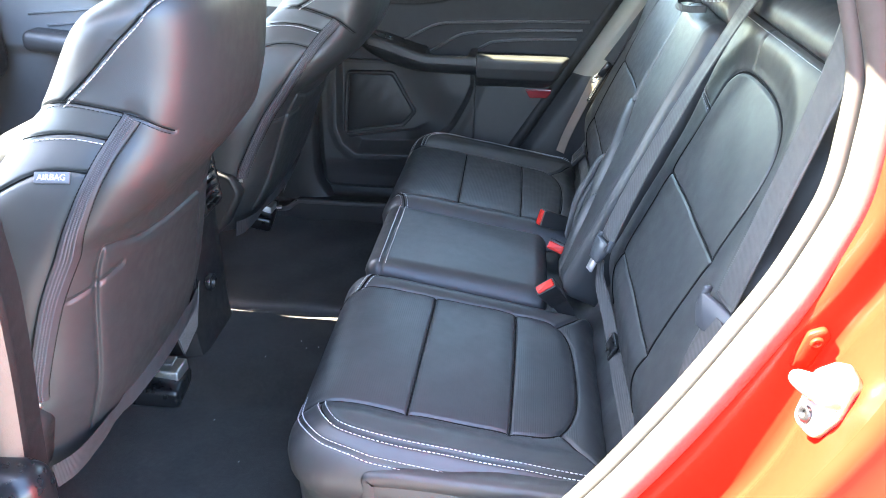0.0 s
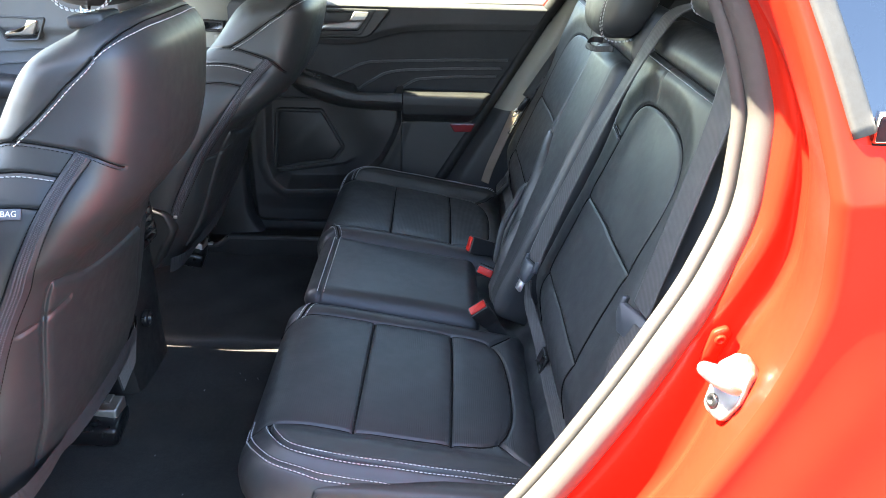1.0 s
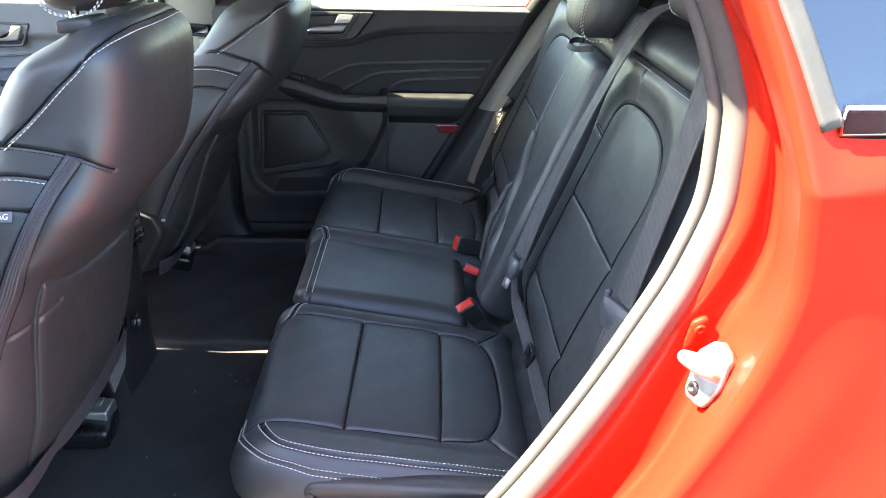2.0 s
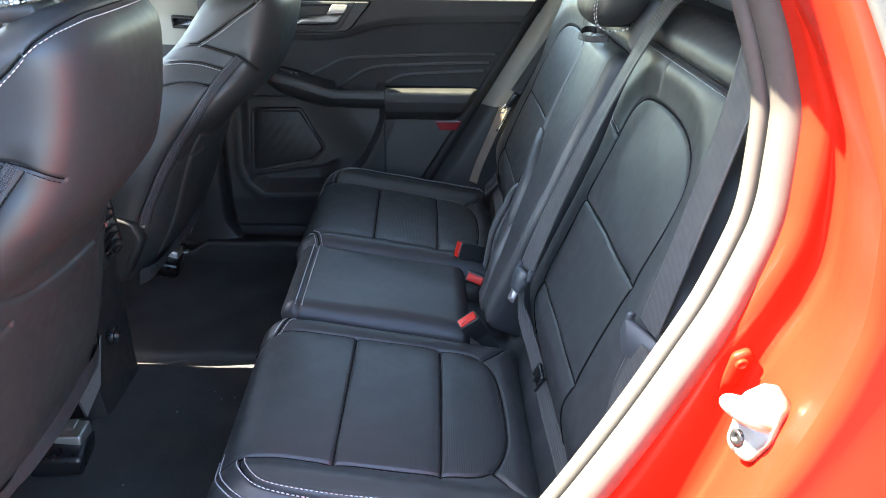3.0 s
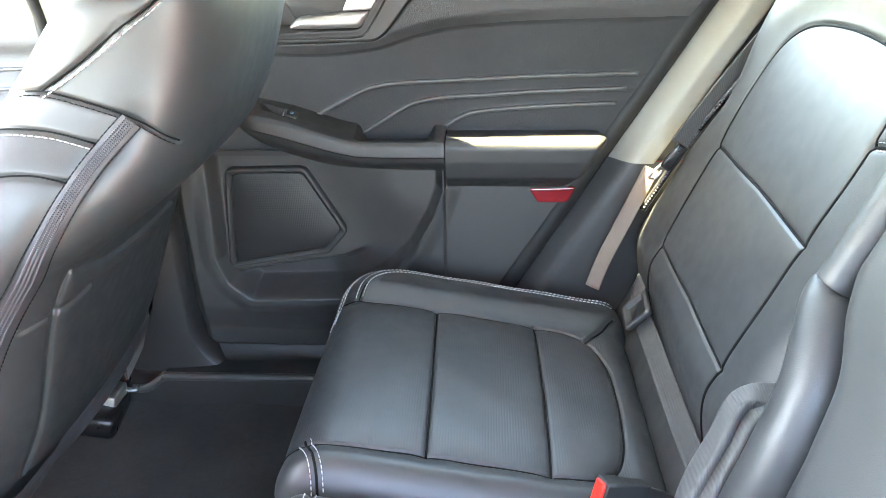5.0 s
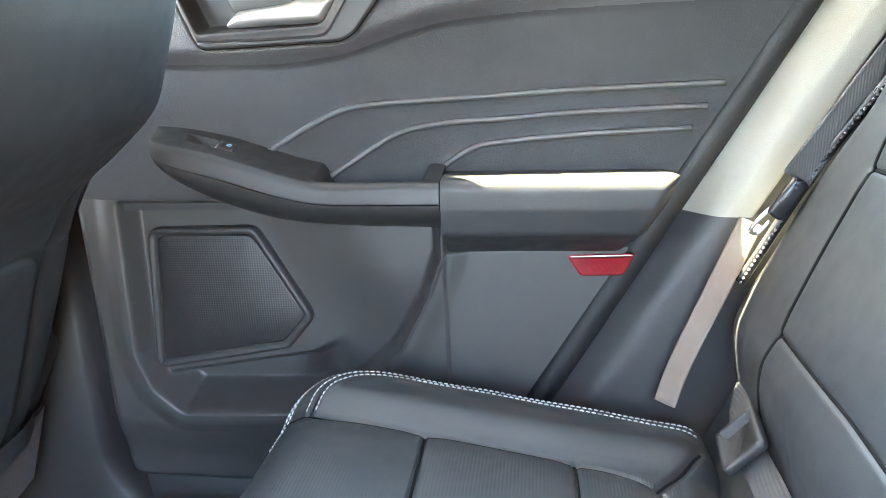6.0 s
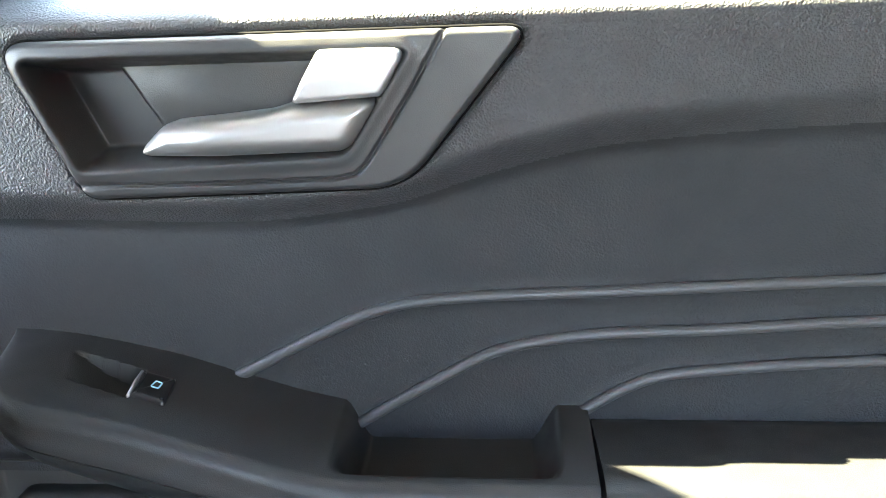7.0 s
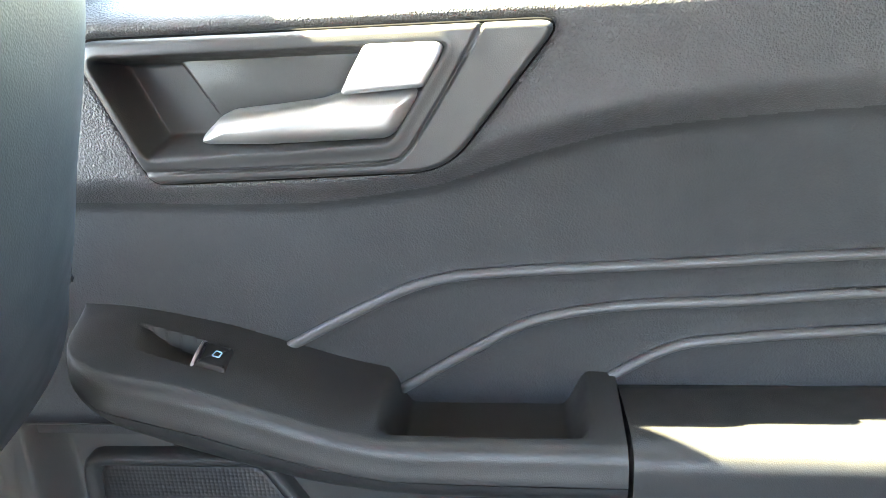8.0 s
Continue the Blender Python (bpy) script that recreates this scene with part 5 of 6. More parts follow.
def on_side_line(line, sgn, off=0.0008, sunk=0.0):
    line = line[line[:, 0] > seat_front(line[:, 1]) + 0.04] if len(line) > 1 else line
    x, z = line[:, 0], line[:, 1]
    y = side_y(x, z) - sunk
    p = np.stack([x, SEAT_Y + sgn * (y + off), z], -1)
    e = 0.003
    nx = -(side_y(x + e, z) - side_y(x - e, z)) / (2 * e)
    nz_ = -(side_y(x, z + e) - side_y(x, z - e)) / (2 * e)
    n = np.stack([nx, sgn * np.ones_like(x), nz_], -1)
    p[:, 2] -= 0.026 * smooth(1.2, SEAT_TOP, z) * smooth(-0.34, -0.44, x)
    return p, n / np.linalg.norm(n, axis=1)[:, None]


pale, dark = [], []
for sgn in (-1, 1):
    pale += [on_side_line(shifted(S_DIAG, k), sgn) for k in (-0.006,)]
    pale += [on_side_line(shifted(S_TWO, -0.004), sgn), on_side_line(S_FRONT, sgn)]
    dark += [on_side_line(shifted(S_TOP, -0.003), sgn), on_side_line(shifted(S_ZIP, 0.0098), sgn), on_side_line(shifted(S_ZIP, -0.0098), sgn)]
aa_ = np.linspace(-1.41, 1.41, 160)
for up_, sunk_ in ((0.0, 0.0), (0.006, 0.0022)):
    zz_ = back_line(aa_) + up_
    xb, yb = seat_shape(aa_, zz_)
    nb = np.stack([np.maximum(np.cos(aa_), 0.05), -np.sin(aa_) ** 3, 0.35 + 0 * aa_], -1)
    nb /= np.linalg.norm(nb, axis=1)[:, None]
    pb = np.stack([xb, SEAT_Y + yb, zz_ - 0.026 * smooth(1.2, SEAT_TOP, zz_) * smooth(-0.34, -0.44, xb)], -1) + nb * (0.0008 - sunk_)
    # The upper line is the groove's shade, laid in as a black strand.
    if up_:
        part("seam", sweep("seam", pb, circle(0.0009, 6), up=(0, 0, 1)), DARK_THREAD_AND_SEAM_SHADE, back)
    else:
        pale.append((pb, nb))
# Black strands put the shade into the grooves of the side seams.
for sgn in (-1, 1):
    for ln in (S_TOP, S_DIAG, S_TWO, S_THREE):
        p, n = on_side_line(ln, sgn, off=0.0, sunk=0.0020)
        part("seam", sweep("seam", p, circle(0.0009, 6), up=(0, 1, 0)), DARK_THREAD_AND_SEAM_SHADE, back)
tagged(part("stitching", stitches("stitching", pale, length=0.0050, gap=0.0016, radius=0.0007, lift=0.0008), THREAD, back, "pale grey stitching"), kind="stuff")
tagged(part("dark_stitching", stitches("dark_stitching", dark, length=0.004, gap=0.0012, radius=0.0005), DARK_THREAD_AND_SEAM_SHADE, back, "black stitching"), kind="stuff")
for sgn in (-1, 1):
    rows_ = []
    for k in np.linspace(-1, 1, 9):
        p, n = on_side_line(shifted(S_ZIP, 0.0085 * k), sgn)
        rows_.append(p + n * (0.0012 + 0.001 * (1 - k * k)))
    zipm = mesh_of("zip_tape", np.array(rows_), sheet_faces(9, len(S_ZIP)))
    zt_ = part("zip_tape", outward(zipm), ZIPPER, back, "dark zip tape along the bolster")
    p, n = on_side_line(S_ZIP, sgn)
    teeth = [on_side_line(shifted(S_ZIP, k), sgn, off=0.003) for k in (-0.0042, -0.0012, 0.0012, 0.0042)]
    tagged(part("zip_teeth", stitches("zip_teeth", teeth, length=0.0012, gap=0.0011, radius=0.0013), ZIP_TEETH, zt_, "fine dark zip teeth"), kind="stuff")
    q = p[-1]
    part("zip_pull", bevelled_box((0.009, 0.004, 0.007), tuple(q + np.array((0, sgn * 0.003, -0.003))), bevel=0.001), STEEL, zt_, "small bright zip end")
    # recliner cover and lower valance
    sh = rounded([(-0.80, 0.585), (-0.64, 0.57), (-0.585, 0.645), (-0.553, 0.735), (-0.575, 0.775), (-0.66, 0.79), (-0.80, 0.79)], [0.01, 0.03, 0.05, 0.03, 0.02, 0.03, 0.01], 0.005)
    pl = Plane((0, SEAT_Y + sgn * 0.268, 0), (1, 0, 0), (0, 0, 1))
    pl.n = np.array((0, sgn, 0.0))
    part("recliner_cover", relief("recliner_cover", pl, sh, [(0, -0.05), (0, -0.008), (0.003, -0.002), (0.006, 0.0), (0.010, 0.001), (0.013, -0.002), (0.015, -0.002)]), PLASTIC, driver, "black plastic recliner cover")
hem = spline([(-0.585, SEAT_Y - 0.252, 0.640), (-0.562, SEAT_Y - 0.20, 0.646), (-0.553, SEAT_Y, 0.658), (-0.558, SEAT_Y + 0.16, 0.664), (-0.58, SEAT_Y + 0.22, 0.664)], 0.01)
tw = np.linspace(0, 1, len(hem))
band = []
for k in np.linspace(-1, 1, 7):
    band.append(hem + np.stack([0.018 + 0.002 * np.cos(7 * tw) + 0.004 * k * np.sin(tw * 9), 0 * tw, 0.019 * k * (1 - 0.35 * np.exp(-((tw - 0.28) / 0.05) ** 2))], -1))
part("elastic_band", outward(mesh_of("elastic_band", np.array(band), sheet_faces(7, len(hem)))), DARK_BAND, driver, "dark grey elastic band along the seat back hem")
flap = [(-0.55, SEAT_Y + 0.10, 0.63), (-0.565, SEAT_Y + 0.245, 0.66), (-0.585, SEAT_Y + 0.245, 0.55), (-0.575, SEAT_Y + 0.16, 0.545)]
part("fabric_flap", outward(mesh_of("fabric_flap", flap + [(x - 0.004, y, z) for x, y, z in flap], [(0, 1, 2, 3), (7, 6, 5, 4), (0, 4, 5, 1), (1, 5, 6, 2), (2, 6, 7, 3), (3, 7, 4, 0)], flat=True)), CARPET, driver, "black felt flap")
part("seat_cushion", bevelled_box((0.52, 0.50, 0.16), (-0.90, SEAT_Y, 0.64), (0, 6, 0), bevel=0.055, segments=5), LEATHER, driver, "black leather seat cushion")
headrest(driver, (-0.415, SEAT_Y, 1.372), (0.11, 0.27, 0.19), 0.15)
for sgn in (-1, 1):
    part("post_guide", bevelled_box((0.045, 0.055, 0.016), (-0.408, SEAT_Y + sgn * 0.074, 1.266), (0, -6, 0), bevel=0.005), GREY_PLASTIC, driver, "grey headrest post guide")
    if sgn < 0:
        continue
    part("seat_rail", bevelled_box((0.62, 0.05, 0.035), (-0.92, SEAT_Y + sgn * 0.205, 0.465), bevel=0.004), STEEL, driver, "steel seat rail")
    part("rail_cover", bevelled_box((0.105, 0.095, 0.045), (-0.655, SEAT_Y + sgn * 0.185, 0.445), (0, 6, 8), bevel=0.012, segments=3), SMOOTH_BLACK, driver, "black plastic rail end cover")
    part("rail_end", bevelled_box((0.05, 0.03, 0.018), (-0.655, SEAT_Y + sgn * 0.215, 0.475), (0, 0, 4), bevel=0.003), STEEL, driver, "bright steel rail end")

# the other seat leans back further
copy_thing(driver, pose(-0.636, 0.394, 0.60, 0, 9.3, 0))
# woven tag with its print
pt_, nt_ = on_side_line(np.array([(-0.487, 1.0655)]), -1, off=0.0015)
TP = Plane(pt_[0], (1, 0.02, 0.04), (0, 0, 1))
TP.b = np.cross(nt_[0], TP.a) * (1 if np.cross(nt_[0], TP.a)[2] > 0 else -1)
TP.b /= np.linalg.norm(TP.b)
TP.n = nt_[0]
tg = part("airbag_tag", relief("airbag_tag", TP, rounded([(-0.021, -0.0065), (0.021, -0.0065), (0.021, 0.0065), (-0.021, 0.0065)], 0.001, 0.001), [(0, -0.001), (0, 0.0012), (0.0004, 0.0016)]), TAG, driver, "small grey woven tag reading AIRBAG")


def lettering(text, size, plane):
    cu = bpy.data.curves.new("print", "FONT")
    cu.body, cu.size, cu.align_x, cu.align_y, cu.extrude = text, size, "CENTER", "CENTER", 0.0001
    ob = bpy.data.objects.new("print", cu)
    me = bpy.data.meshes.new_from_object(ob)
    bpy.data.objects.remove(ob)
    m = Matrix(((plane.a[0], plane.b[0], plane.n[0], plane.o[0]), (plane.a[1], plane.b[1], plane.n[1], plane.o[1]), (plane.a[2], plane.b[2], plane.n[2], plane.o[2]), (0, 0, 0, 1)))
    me.transform(m)
    return me


part("print", lettering("AIRBAG", 0.0098, Plane(TP(0, 0, 0.0018), TP.a, TP.b)), WHITE, tg, "white printed word AIRBAG")

# ---- centre console ----
console = thing("center_console", (-0.75, 0.0, 0.45), "black center console with rear air vents and a power socket", "console")
rows_ = []
cz = np.linspace(0.43, 0.905, 40)
for z in cz:
    k = (z - 0.43) / 0.475
    xr_ = -0.60 - 0.012 * math.sin(k * 3.1) - 0.10 * max(0, k - 0.78) ** 1.5
    w_ = 0.072 + 0.03 * k
    xf_ = -1.35 if z < 0.74 else -0.80
    sec = rounded([(xr_, -w_ - 0.022), (xr_, w_ + 0.022), (xf_, w_ + 0.022), (xf_, -w_ - 0.022)], [0.025, 0.025, 0.01, 0.01], 0.012)
    n_ = 80
    sec = resample(sec, 0.01, True)
    t_ = np.linspace(0, len(sec), n_, endpoint=False)
    sec = np.stack([np.interp(t_, np.arange(len(sec) + 1), np.r_[sec[:, i], sec[:1, i]]) for i in (0, 1)], 1)
    rows_.append(np.c_[sec, np.full(n_, z)])
part("console_body", outward(mesh_of("console_body", np.array(rows_), sheet_faces(40, 80, close_cols=True) + [tuple(range(80)), tuple(range(39 * 80, 40 * 80))])), PLASTIC, console, "black plastic console body", sharp=45)
VP = Plane((-0.603, 0.0, 0.795), (0, 1, 0), (-0.10, 0, 1))
vent_o = rounded([(-0.088, -0.062), (0.088, -0.062), (0.092, 0.06), (-0.092, 0.06)], 0.012, 0.004)
vent = part("air_vent", relief("air_vent", VP, vent_o, [(0, -0.01), (0, 0.004), (0.003, 0.007), (0.007, 0.007), (0.010, 0.002), (0.012, -0.02)], cap=True, back=False), SMOOTH_BLACK, console, "black twin air vent")
for i in range(6):
    v = -0.043 + 0.017 * i
    for s0, s1 in ((-0.078, -0.006), (0.006, 0.078)):
        pts = VP(np.linspace(s0, s1, 6), np.full(6, v), np.full(6, 0.0))
        part("slat", sweep("slat", pts, [(-0.0012, -0.009), (0.0012, -0.009), (0.0012, 0.007), (-0.0012, 0.007)], up=tuple(VP.n + 0.25 * VP.b)), PLASTIC, vent)
part("vent_divider", sweep("vent_divider", VP(np.zeros(5), np.linspace(-0.055, 0.053, 5), np.full(5, 0.004)), circle(0.006, 8), up=tuple(VP.n)), PLASTIC, vent)
for s0 in (-0.042, 0.042):
    part("vent_tab", bevelled_box((0.008, 0.02, 0.008), tuple(VP(s0, 0.008, 0.008)), bevel=0.002), SATIN, vent, "silver vent slider")
SK = Plane((-0.598, -0.012, 0.585), (0, 1, 0), (0.02, 0, 1))
sk = part("power_socket", relief("power_socket", SK, circle(0.019, 28), [(0, -0.006), (0, 0.003), (0.002, 0.005), (0.005, 0.005), (0.007, 0.0), (0.009, -0.012)], back=False), SMOOTH_BLACK, console, "round black power socket")
part("socket_pin", relief("socket_pin", Plane(SK(0, 0, -0.010), SK.a, SK.b), circle(0.004, 12), [(0, 0), (0, 0.008), (0.001, 0.009)]), STEEL, sk)

# ---- far front door ----
FRONT_TRIM = material("grey_door_trim", (0.095, 0.097, 0.10), 0.5, grain=0.5, scale=800, kind="cells", vary=0.1)
front_door = thing("front_car_door", (-1.05, 0.72, 0.5), "shut front car door with dark grey inner trim", "car door")
FR = [[(-1.35, 0.985), (-1.0, 1.016), (-0.69, 1.028)], [(-1.3, 0.955), (-1.0, 0.985), (-0.69, 0.998)], [(-1.2, 0.93), (-1.0, 0.952), (-0.69, 0.968)]]
def front_skin(u, v):
    w = door_skin(u, v, ribs=[np.array(r) for r in FR], hole=None)
    return w - 0.02 * smooth(0.90, 0.86, v)


front_upper = part("upper_trim", door_sheet("upper_trim", one(-1.78), one(-0.692), 0.56, 1.172, 150, 130, front_skin), FRONT_TRIM, front_door, "dark grey upper door trim with raised ribs")
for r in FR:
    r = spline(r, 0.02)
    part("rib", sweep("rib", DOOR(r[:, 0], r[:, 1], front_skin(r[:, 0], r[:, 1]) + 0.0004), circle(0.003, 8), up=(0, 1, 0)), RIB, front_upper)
part("armrest", bevelled_box((0.5, 0.085, 0.06), (-1.1, 0.66, 0.905), (0, 4, 0), bevel=0.024, segments=4), PLASTIC, front_door, "black armrest")
fsp = rounded([(-1.33, 0.80), (-1.34, 0.63), (-1.12, 0.64), (-1.08, 0.70), (-1.12, 0.80)], 0.015, 0.006)
part("speaker_grille", relief("speaker_grille", Plane((0, 0.705, 0), (1, 0, 0), (0, 0, 1)), fsp, [(0, -0.01), (0, 0.006), (0.004, 0.009), (0.010, 0.005), (0.013, 0.006)]), GRILLE, front_door, "black perforated speaker grille")
FDISH = rounded([(-1.19, 1.098), (-1.165, 1.030), (-1.075, 1.034), (-1.045, 1.096)], [0.008, 0.010, 0.014, 0.006], 0.003)
fdish = part("handle_bezel", relief("handle_bezel", Plane((0, 0.671, 0), (1, 0, 0), (0, 0, 1)), FDISH, [(0.0, -0.02), (0.0, 0.001), (0.002, 0.003), (0.005, 0.003), (0.009, -0.012), (0.014, -0.014)], back=False), BEZEL_PLASTIC, front_door, "dark grey handle bezel with a dish")
fg = rounded([(-1.168, 1.046), (-1.155, 1.058), (-1.112, 1.062), (-1.095, 1.088), (-1.066, 1.088), (-1.085, 1.050)], [0.004, 0.008, 0.012, 0.005, 0.005, 0.010], 0.002)
part("door_handle", relief("door_handle", Plane((0, 0.674, 0), (1, 0, 0), (0, 0, 1)), fg, [(0.003, -0.012), (0, 0.0), (0, 0.006), (0.0012, 0.009), (0.0035, 0.011)]), SATIN, fdish, "satin silver inner door handle")
plate = rounded([(-0.905, 1.076), (-0.865, 1.079), (-0.775, 1.089), (-0.755, 1.109), (-0.905, 1.107)], [0.004, 0.01, 0.008, 0.005, 0.004], 0.003)
part("trim_plate", relief("trim_plate", Plane((0, 0.671, 0), (1, 0, 0), (0, 0, 1)), plate, [(0, -0.01), (0, 0.002), (0.0012, 0.0035), (0.003, 0.004)]), SATIN, front_door, "satin silver trim plate")
part("window_glass", mesh_of("window_glass", [(-1.45, 0.735, 1.12), (-0.70, 0.735, 1.14), (-0.69, 0.62, 1.47), (-1.0, 0.62, 1.40)], [(0, 1, 2, 3)], flat=True), GLASS, front_door, "clear door window")
# belt height guide on the middle pillar
guide = thing("belt_guide", (-0.60, 0.655, 1.08), "black belt height guide on the pillar trim", "belt guide")
part("guide_plate", relief("guide_plate", Plane((-0.597, 0.664, 1.085), (1, 0, 0), (0, 0, 1)), rounded([(-0.028, -0.012), (0.03, -0.014), (0.03, 0.016), (-0.028, 0.02)], 0.005, 0.003), [(0, -0.01), (0, 0.006), (0.003, 0.009), (0.006, 0.009), (0.008, 0.003)]), SMOOTH_BLACK, guide)
part("guide_button", bevelled_box((0.028, 0.012, 0.035), (-0.583, 0.66, 1.048), bevel=0.004), PILLAR, guide, "pale guide button")

# ---- seat belts and buckles ----
def ribbon(name, pts, normals, width=0.047, thick=0.0013, curl=0.001):
    """Flat webbing along a line, with a normal at each control point."""
    n = len(pts)
    p = spline(pts, 0.006)
    t = np.linspace(0, n - 1, len(p))
    nr = np.stack([np.interp(t, np.arange(n), np.array(normals, float)[:, i]) for i in range(3)], 1)
    tg = np.gradient(p, axis=0)
    tg /= np.linalg.norm(tg, axis=1)[:, None]
    sd = np.cross(tg, nr)
    sd /= np.linalg.norm(sd, axis=1)[:, None]
    nr = np.cross(sd, tg)
    ks = [-1, -0.86, -0.82, -0.5, 0, 0.5, 0.82, 0.86, 1]
    lift = [0, 0.0006, 0.0002, 0.0003, 0.0004, 0.0003, 0.0002, 0.0006, 0]
    ring = [p + sd * (k * width / 2) + nr * (thick / 2 + l + curl * (1 - k * k)) for k, l in zip(ks, lift)]
    ring += [p + sd * (k * width / 2) + nr * (-thick / 2 + curl * (1 - k * k)) for k in reversed(ks)]
    R = np.stack(ring, 1)
    m = R.shape[1]
    return outward(mesh_of(name, R, sheet_faces(len(p), m, close_cols=True) + [tuple(range(m)), tuple(range((len(p) - 1) * m, len(p) * m))]))


def tongue(parent, at, along, face, width=0.062):
    """Black moulded belt tongue with a steel blade."""
    al, fc = np.array(along, float), np.array(face, float)
    al /= np.linalg.norm(al)
    sd = np.cross(fc, al)
    sd /= np.linalg.norm(sd)
    pl = Plane(at, sd, al)
    ol = rounded([(-width / 2, 0.012), (-width / 2, -0.006), (-width * 0.30, -0.026), (width * 0.30, -0.026), (width / 2, -0.006), (width / 2, 0.012)], 0.004, 0.002)
    tn = part("tongue", relief("tongue", pl, ol, [(0.002, -0.005), (0, -0.003), (0, 0.003), (0.0015, 0.0048), (0.004, 0.005)]), BUCKLE_GREY, parent, "blue-grey belt tongue")
    nk = rounded([(-0.019, -0.003), (-0.014, -0.026), (0.014, -0.026), (0.019, -0.003)], 0.003, 0.002)
    part("neck", relief("neck", pl, nk, [(0.001, -0.004), (0, -0.003), (0, 0.002), (0.001, 0.0034), (0.003, 0.0036)]), BUCKLE_GREY, tn)
    for sg in (-1, 1):
        am = rounded([(sg * width / 2 - 0.005, 0.020), (sg * width / 2 - 0.005, 0.0), (sg * width / 2 + 0.001, 0.0), (sg * width / 2 + 0.001, 0.020)], 0.002, 0.0015)
        part("arm", relief("arm", pl, am, [(0, -0.004), (0, 0.005), (0.001, 0.006)]), BUCKLE_GREY, tn)
    bl = rounded([(-0.010, -0.022), (-0.010, -0.046), (0.010, -0.046), (0.010, -0.022)], 0.004, 0.002)
    part("blade", relief("blade", pl, bl, [(0, -0.001), (0, 0.0012), (0.0006, 0.0016)]), SATIN, tn, "steel tongue blade")
    hole = rounded([(-0.006, -0.028), (-0.006, -0.041), (0.006, -0.041), (0.006, -0.028)], 0.002, 0.002)
    part("slot", relief("slot", pl, hole, [(0, 0.001), (0, 0.0019), (0.0003, 0.002)]), HOLE, tn)
    return tn


fwd = (-1.0, 0.0, 0.39)
mid_belt = thing("seat_belt", (0.25, -0.19, 0.8), "dark grey webbing seat belt hanging over the rear backrest", "seat belt", group="rear seat belts")
mp = [BACK(u, v, w) for u, v, w in ((0.20, 0.50, -0.02), (0.203, 0.475, 0.012), (0.202, 0.44, 0.024), (0.198, 0.36, 0.03), (0.194, 0.25, 0.034), (0.194, 0.12, 0.034), (0.200, 0.04, 0.032), (0.205, 0.005, 0.030))]
part("webbing", ribbon("webbing", mp, [(-0.3, 0, 1), (-0.7, -0.1, 0.8), fwd, fwd, (-1, -0.1, 0.39), (-1, -0.15, 0.39), (-1, -0.25, 0.39), (-1, -0.3, 0.39)]), WEBBING, mid_belt)
tongue(mid_belt, BACK(0.206, -0.01, 0.034), BACK.b + np.array((0, 0.15, 0)), (-1, -0.35, 0.4), 0.040)
lp = [BACK(0.204, -0.03, 0.024), BACK(0.212, -0.070, 0.004), BACK(0.27, -0.100, -0.022), BACK(0.34, -0.106, -0.027), BACK(0.44, -0.106, -0.028), BACK(0.56, -0.100, -0.028)]
part("lap_webbing", ribbon("lap_webbing", lp, [(-0.85, -0.3, 0.5)] + [(-0.8, 0, 0.6)] * 5, width=0.026), WEBBING, mid_belt)
part("lap_plate", relief("lap_plate", Plane(BACK(0.335, -0.104, -0.023), BACK.a, BACK.b), rounded([(-0.022, -0.016), (0.022, -0.016), (0.022, 0.014), (-0.022, 0.014)], 0.004, 0.003), [(0, -0.002), (0, 0.002), (0.001, 0.0028), (0.005, 0.0028), (0.006, 0.0005)]), SMOOTH_BLACK, mid_belt, "black lap belt adjuster")

near_belt = thing("seat_belt", (0.29, -0.59, 0.95), "dark grey webbing seat belt hanging beside the doorway", "seat belt", group="rear seat belts")
npts = [(0.365, -0.50, 1.33), (0.337, -0.555, 1.245), (0.318, -0.571, 1.17), (0.293, -0.575, 1.062), (0.268, -0.578, 0.955)]
face = (-1.0, -0.12, 0.3)
part("webbing", ribbon("webbing", npts, [(-0.9, -0.2, 0.3), (-0.95, -0.2, 0.3), face, face, face]), WEBBING, near_belt)
tongue(near_belt, (0.262, -0.580, 0.940), (0.25, 0.02, 0.95), (-0.85, -0.5, 0.2), 0.060)
part("lap_webbing", ribbon("lap_webbing", [(0.262, -0.588, 0.94), (0.235, -0.60, 0.86), (0.21, -0.622, 0.76), (0.19, -0.63, 0.68)], [face] * 4, width=0.045), WEBBING, near_belt)

far_belt = thing("seat_belt", (0.22, 0.6, 0.8), "grey webbing seat belt against the rear pillar trim", "seat belt", group="rear seat belts")
fp = [(0.40, 0.575, 1.19), (0.310, 0.598, 1.043), (0.279, 0.601, 0.992), (0.243, 0.603, 0.933)]
ff = (-0.08, -0.97, -0.2)
part("webbing", ribbon("webbing", fp, [ff] * 4, width=0.028), WEBBING, far_belt)
part("clip", bevelled_box((0.042, 0.010, 0.017), (0.236, 0.600, 0.915), (0, -58, 0), bevel=0.004), SMOOTH_BLACK, far_belt, "black belt clip")
part("clip_ring", sweep("clip_ring", spline([(0.222, 0.602, 0.905), (0.212, 0.600, 0.895), (0.206, 0.602, 0.884), (0.214, 0.606, 0.880), (0.224, 0.606, 0.892)], 0.003), circle(0.0022, 8), up=(0, 1, 0)), STEEL, far_belt, "small steel ring")
part("lap_webbing", ribbon("lap_webbing", [(0.219, 0.648, 0.88), (0.190, 0.652, 0.80), (0.160, 0.654, 0.72), (0.146, 0.654, 0.67)], [(-0.42, -0.9, 0.05)] * 4, width=0.024), TAN_SEAL, far_belt)
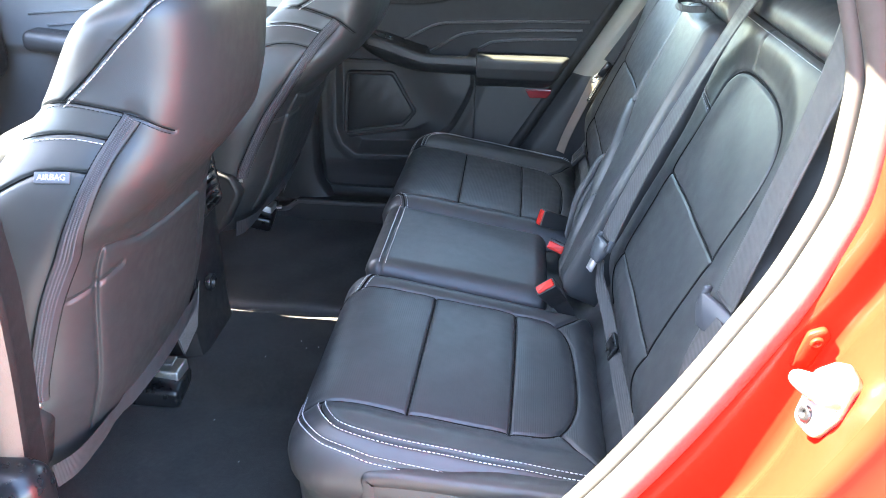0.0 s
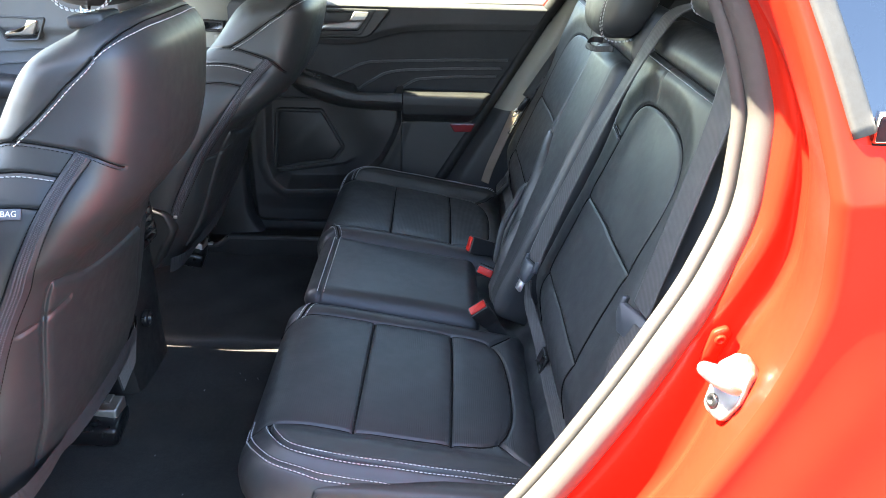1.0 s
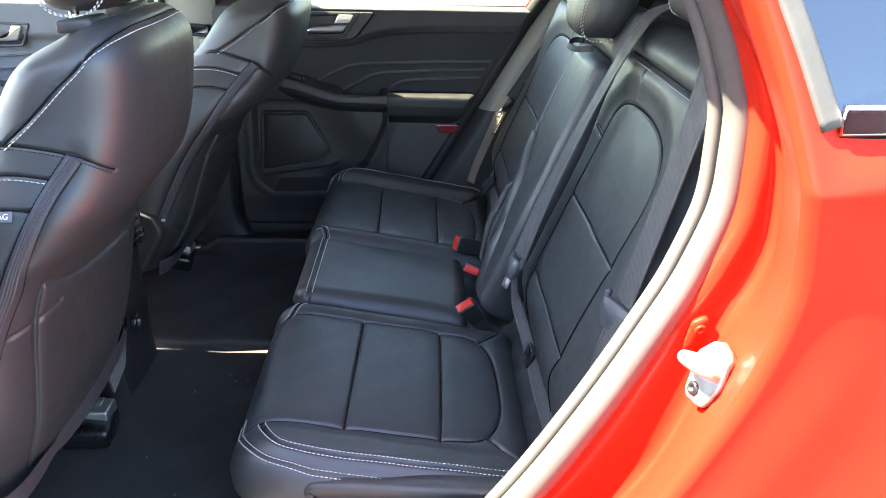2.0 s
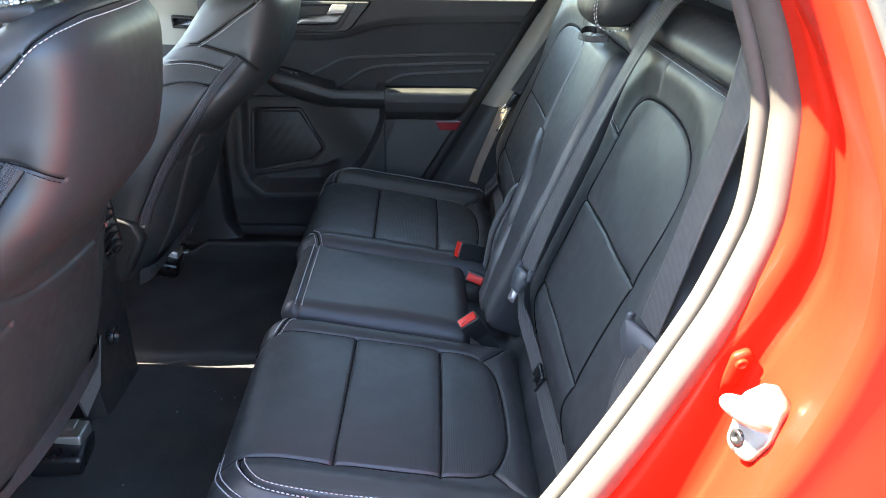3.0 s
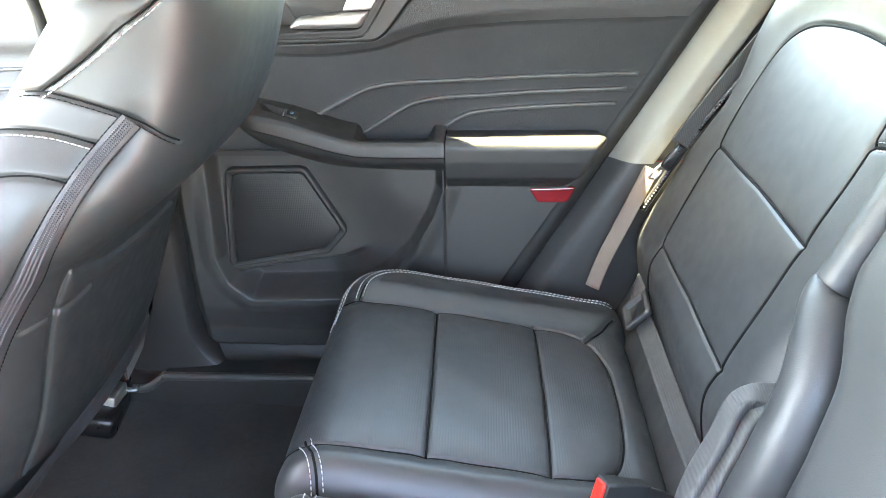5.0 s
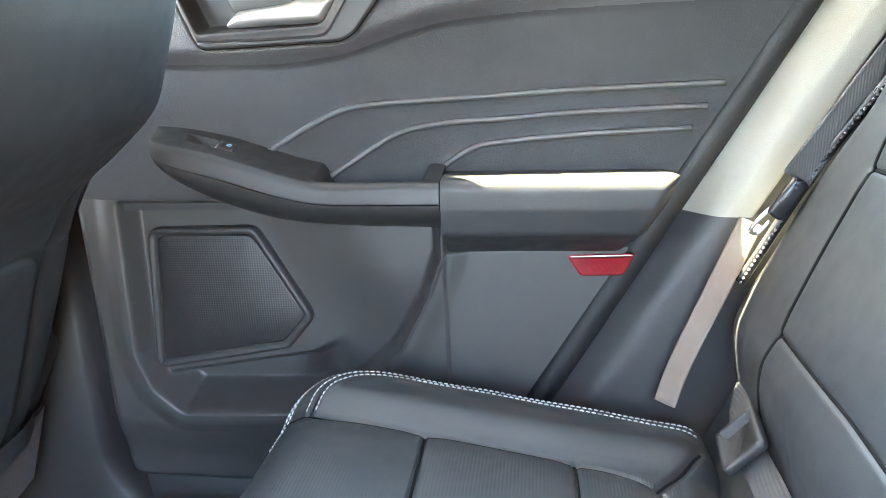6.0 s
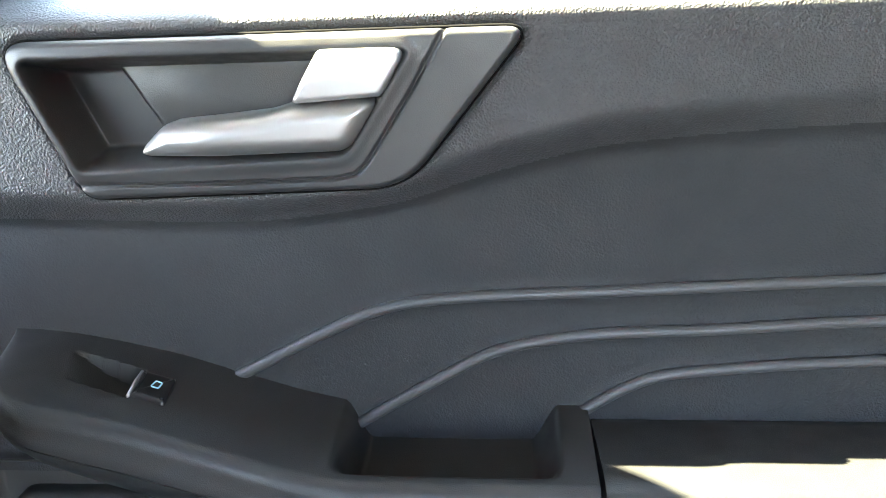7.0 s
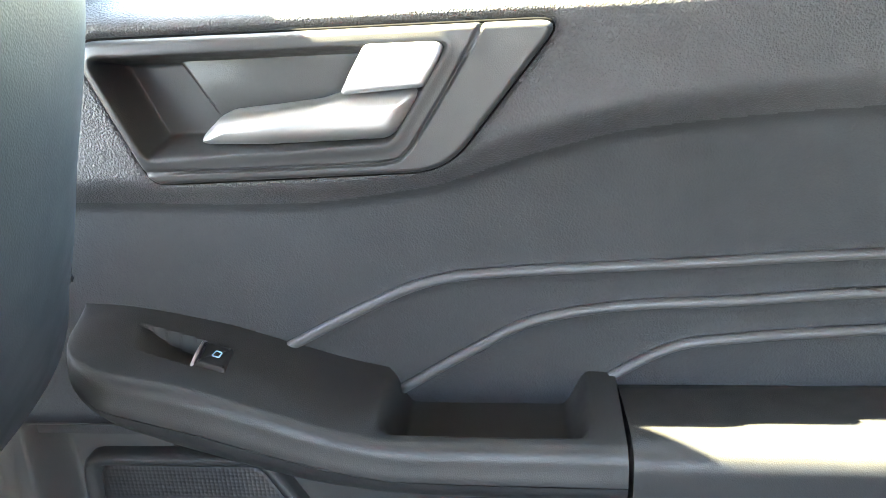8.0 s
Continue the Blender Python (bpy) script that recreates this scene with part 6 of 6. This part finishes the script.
lw = [BACK(u, v, w) for u, v, w in ((-0.58, -0.075, -0.030), (-0.54, -0.090, -0.020), (-0.49, -0.100, -0.016), (-0.43, -0.108, -0.024), (-0.32, -0.110, -0.026), (-0.21, -0.110, -0.028), (-0.14, -0.12, -0.04))]
part("anchor_webbing", ribbon("anchor_webbing", lw, [(-0.8, 0, 0.6)] * 7, width=0.030), WEBBING, far_belt)
AP = Plane(BACK(-0.485, -0.098, -0.008), (0, -1, 0), (0.62, 0, 0.78))
part("anchor_frame", relief("anchor_frame", AP, rounded([(-0.030, -0.020), (0.024, -0.026), (0.030, 0.020), (-0.026, 0.026)], 0.006, 0.003), [(0, -0.004), (0, 0.002), (0.001, 0.0035), (0.007, 0.0035), (0.008, -0.004)]), GREY_PLASTIC, far_belt, "grey belt anchor frame")


def buckle(tip, tail, flat, label):
    """A black belt buckle from tail to tip with its red button at the tip."""
    a, b = np.array(tail, float), np.array(tip, float)
    al = b - a
    ln = np.linalg.norm(al)
    al /= ln
    n = np.array(flat, float)
    sd = np.cross(n, al)
    sd /= np.linalg.norm(sd)
    n = np.cross(al, sd)
    ob = thing("belt_buckle", tuple(a), label, "belt buckle", group="rear belt buckles")
    pl = Plane(b, sd, n)
    sec = rounded([(-0.019, -0.011), (0.019, -0.011), (0.019, 0.011), (-0.019, 0.011)], 0.004, 0.0015)
    if pl.n @ al < 0:
        pl.n = -pl.n
    part("housing", relief("housing", pl, sec, [(0.003, -ln), (0.002, -ln * 0.6), (0.0, -0.02), (0, -0.001), (0.0012, 0.0), (0.003, 0.0)]), PLASTIC, ob, "black buckle housing", sharp=50)
    btn = rounded([(-0.0165, -0.0085), (0.0165, -0.0085), (0.0165, 0.0075), (-0.0165, 0.0075)], 0.003, 0.0012)
    part("button", relief("button", pl, btn, [(0, -0.004), (0, 0.0018), (0.001, 0.003), (0.003, 0.0034)]), RED_BUTTON, ob, "red release button")
    part("strap", sweep("strap", spline([a + al * 0.01, a - al * 0.03 + np.array((0.01, 0, -0.02)), a + np.array((0.03, 0, -0.07))], 0.006), rounded([(-0.014, -0.004), (0.014, -0.004), (0.014, 0.004), (-0.014, 0.004)], 0.002, 0.003), up=tuple(n)), GREY_PLASTIC, ob)
    return ob


buckle((0.088, 0.166, 0.697), (0.139, 0.186, 0.677), (-0.15, -1, 0.35), "black belt buckle with a red button at the far cushion edge")
buckle((0.119, 0.054, 0.684), (0.128, 0.108, 0.662), (0.38, 0.3, 0.9), "black belt buckle with a red button behind the middle cushion")
buckle((0.093, -0.152, 0.711), (0.121, -0.124, 0.665), (-0.32, 0.85, 0.315), "black belt buckle with a red button at the near cushion edge")
# carpeted gap between cushion and backrest
gap = part("seat_gap_cover", outward(quad_sheet("seat_gap_cover", np.linspace(0.09, 0.24, 20), np.linspace(-0.62, 0.64, 60), lambda x, y: 0.615 + 0.12 * smooth(0.17, 0.24, x) + 0.006 * np.sin(y * 60 + x * 40))), LEATHER, bench, "loose black leather in the seat gap")

# zip along the edge of the far backrest
zl = spline([(0.204, 0.613, 0.828), (0.224, 0.611, 0.868), (0.246, 0.609, 0.912), (0.275, 0.602, 0.968), (0.316, 0.590, 1.035), (0.36, 0.578, 1.10)], 0.006)
zp = part("zip_tape", sweep("zip_tape", zl, circle(0.0055, 8, 0.6), up=(0, 1, 0)), SMOOTH_BLACK, bench, "dark zip along the backrest edge")
zn = np.tile((-0.3, -0.95, 0.0), (len(zl), 1))
tagged(part("zip_teeth", stitches("zip_teeth", [(zl + zn * 0.0045, zn)], length=0.0026, gap=0.0024, radius=0.0015), ZIP_TEETH, zp, "pale grey zip teeth"), kind="stuff")
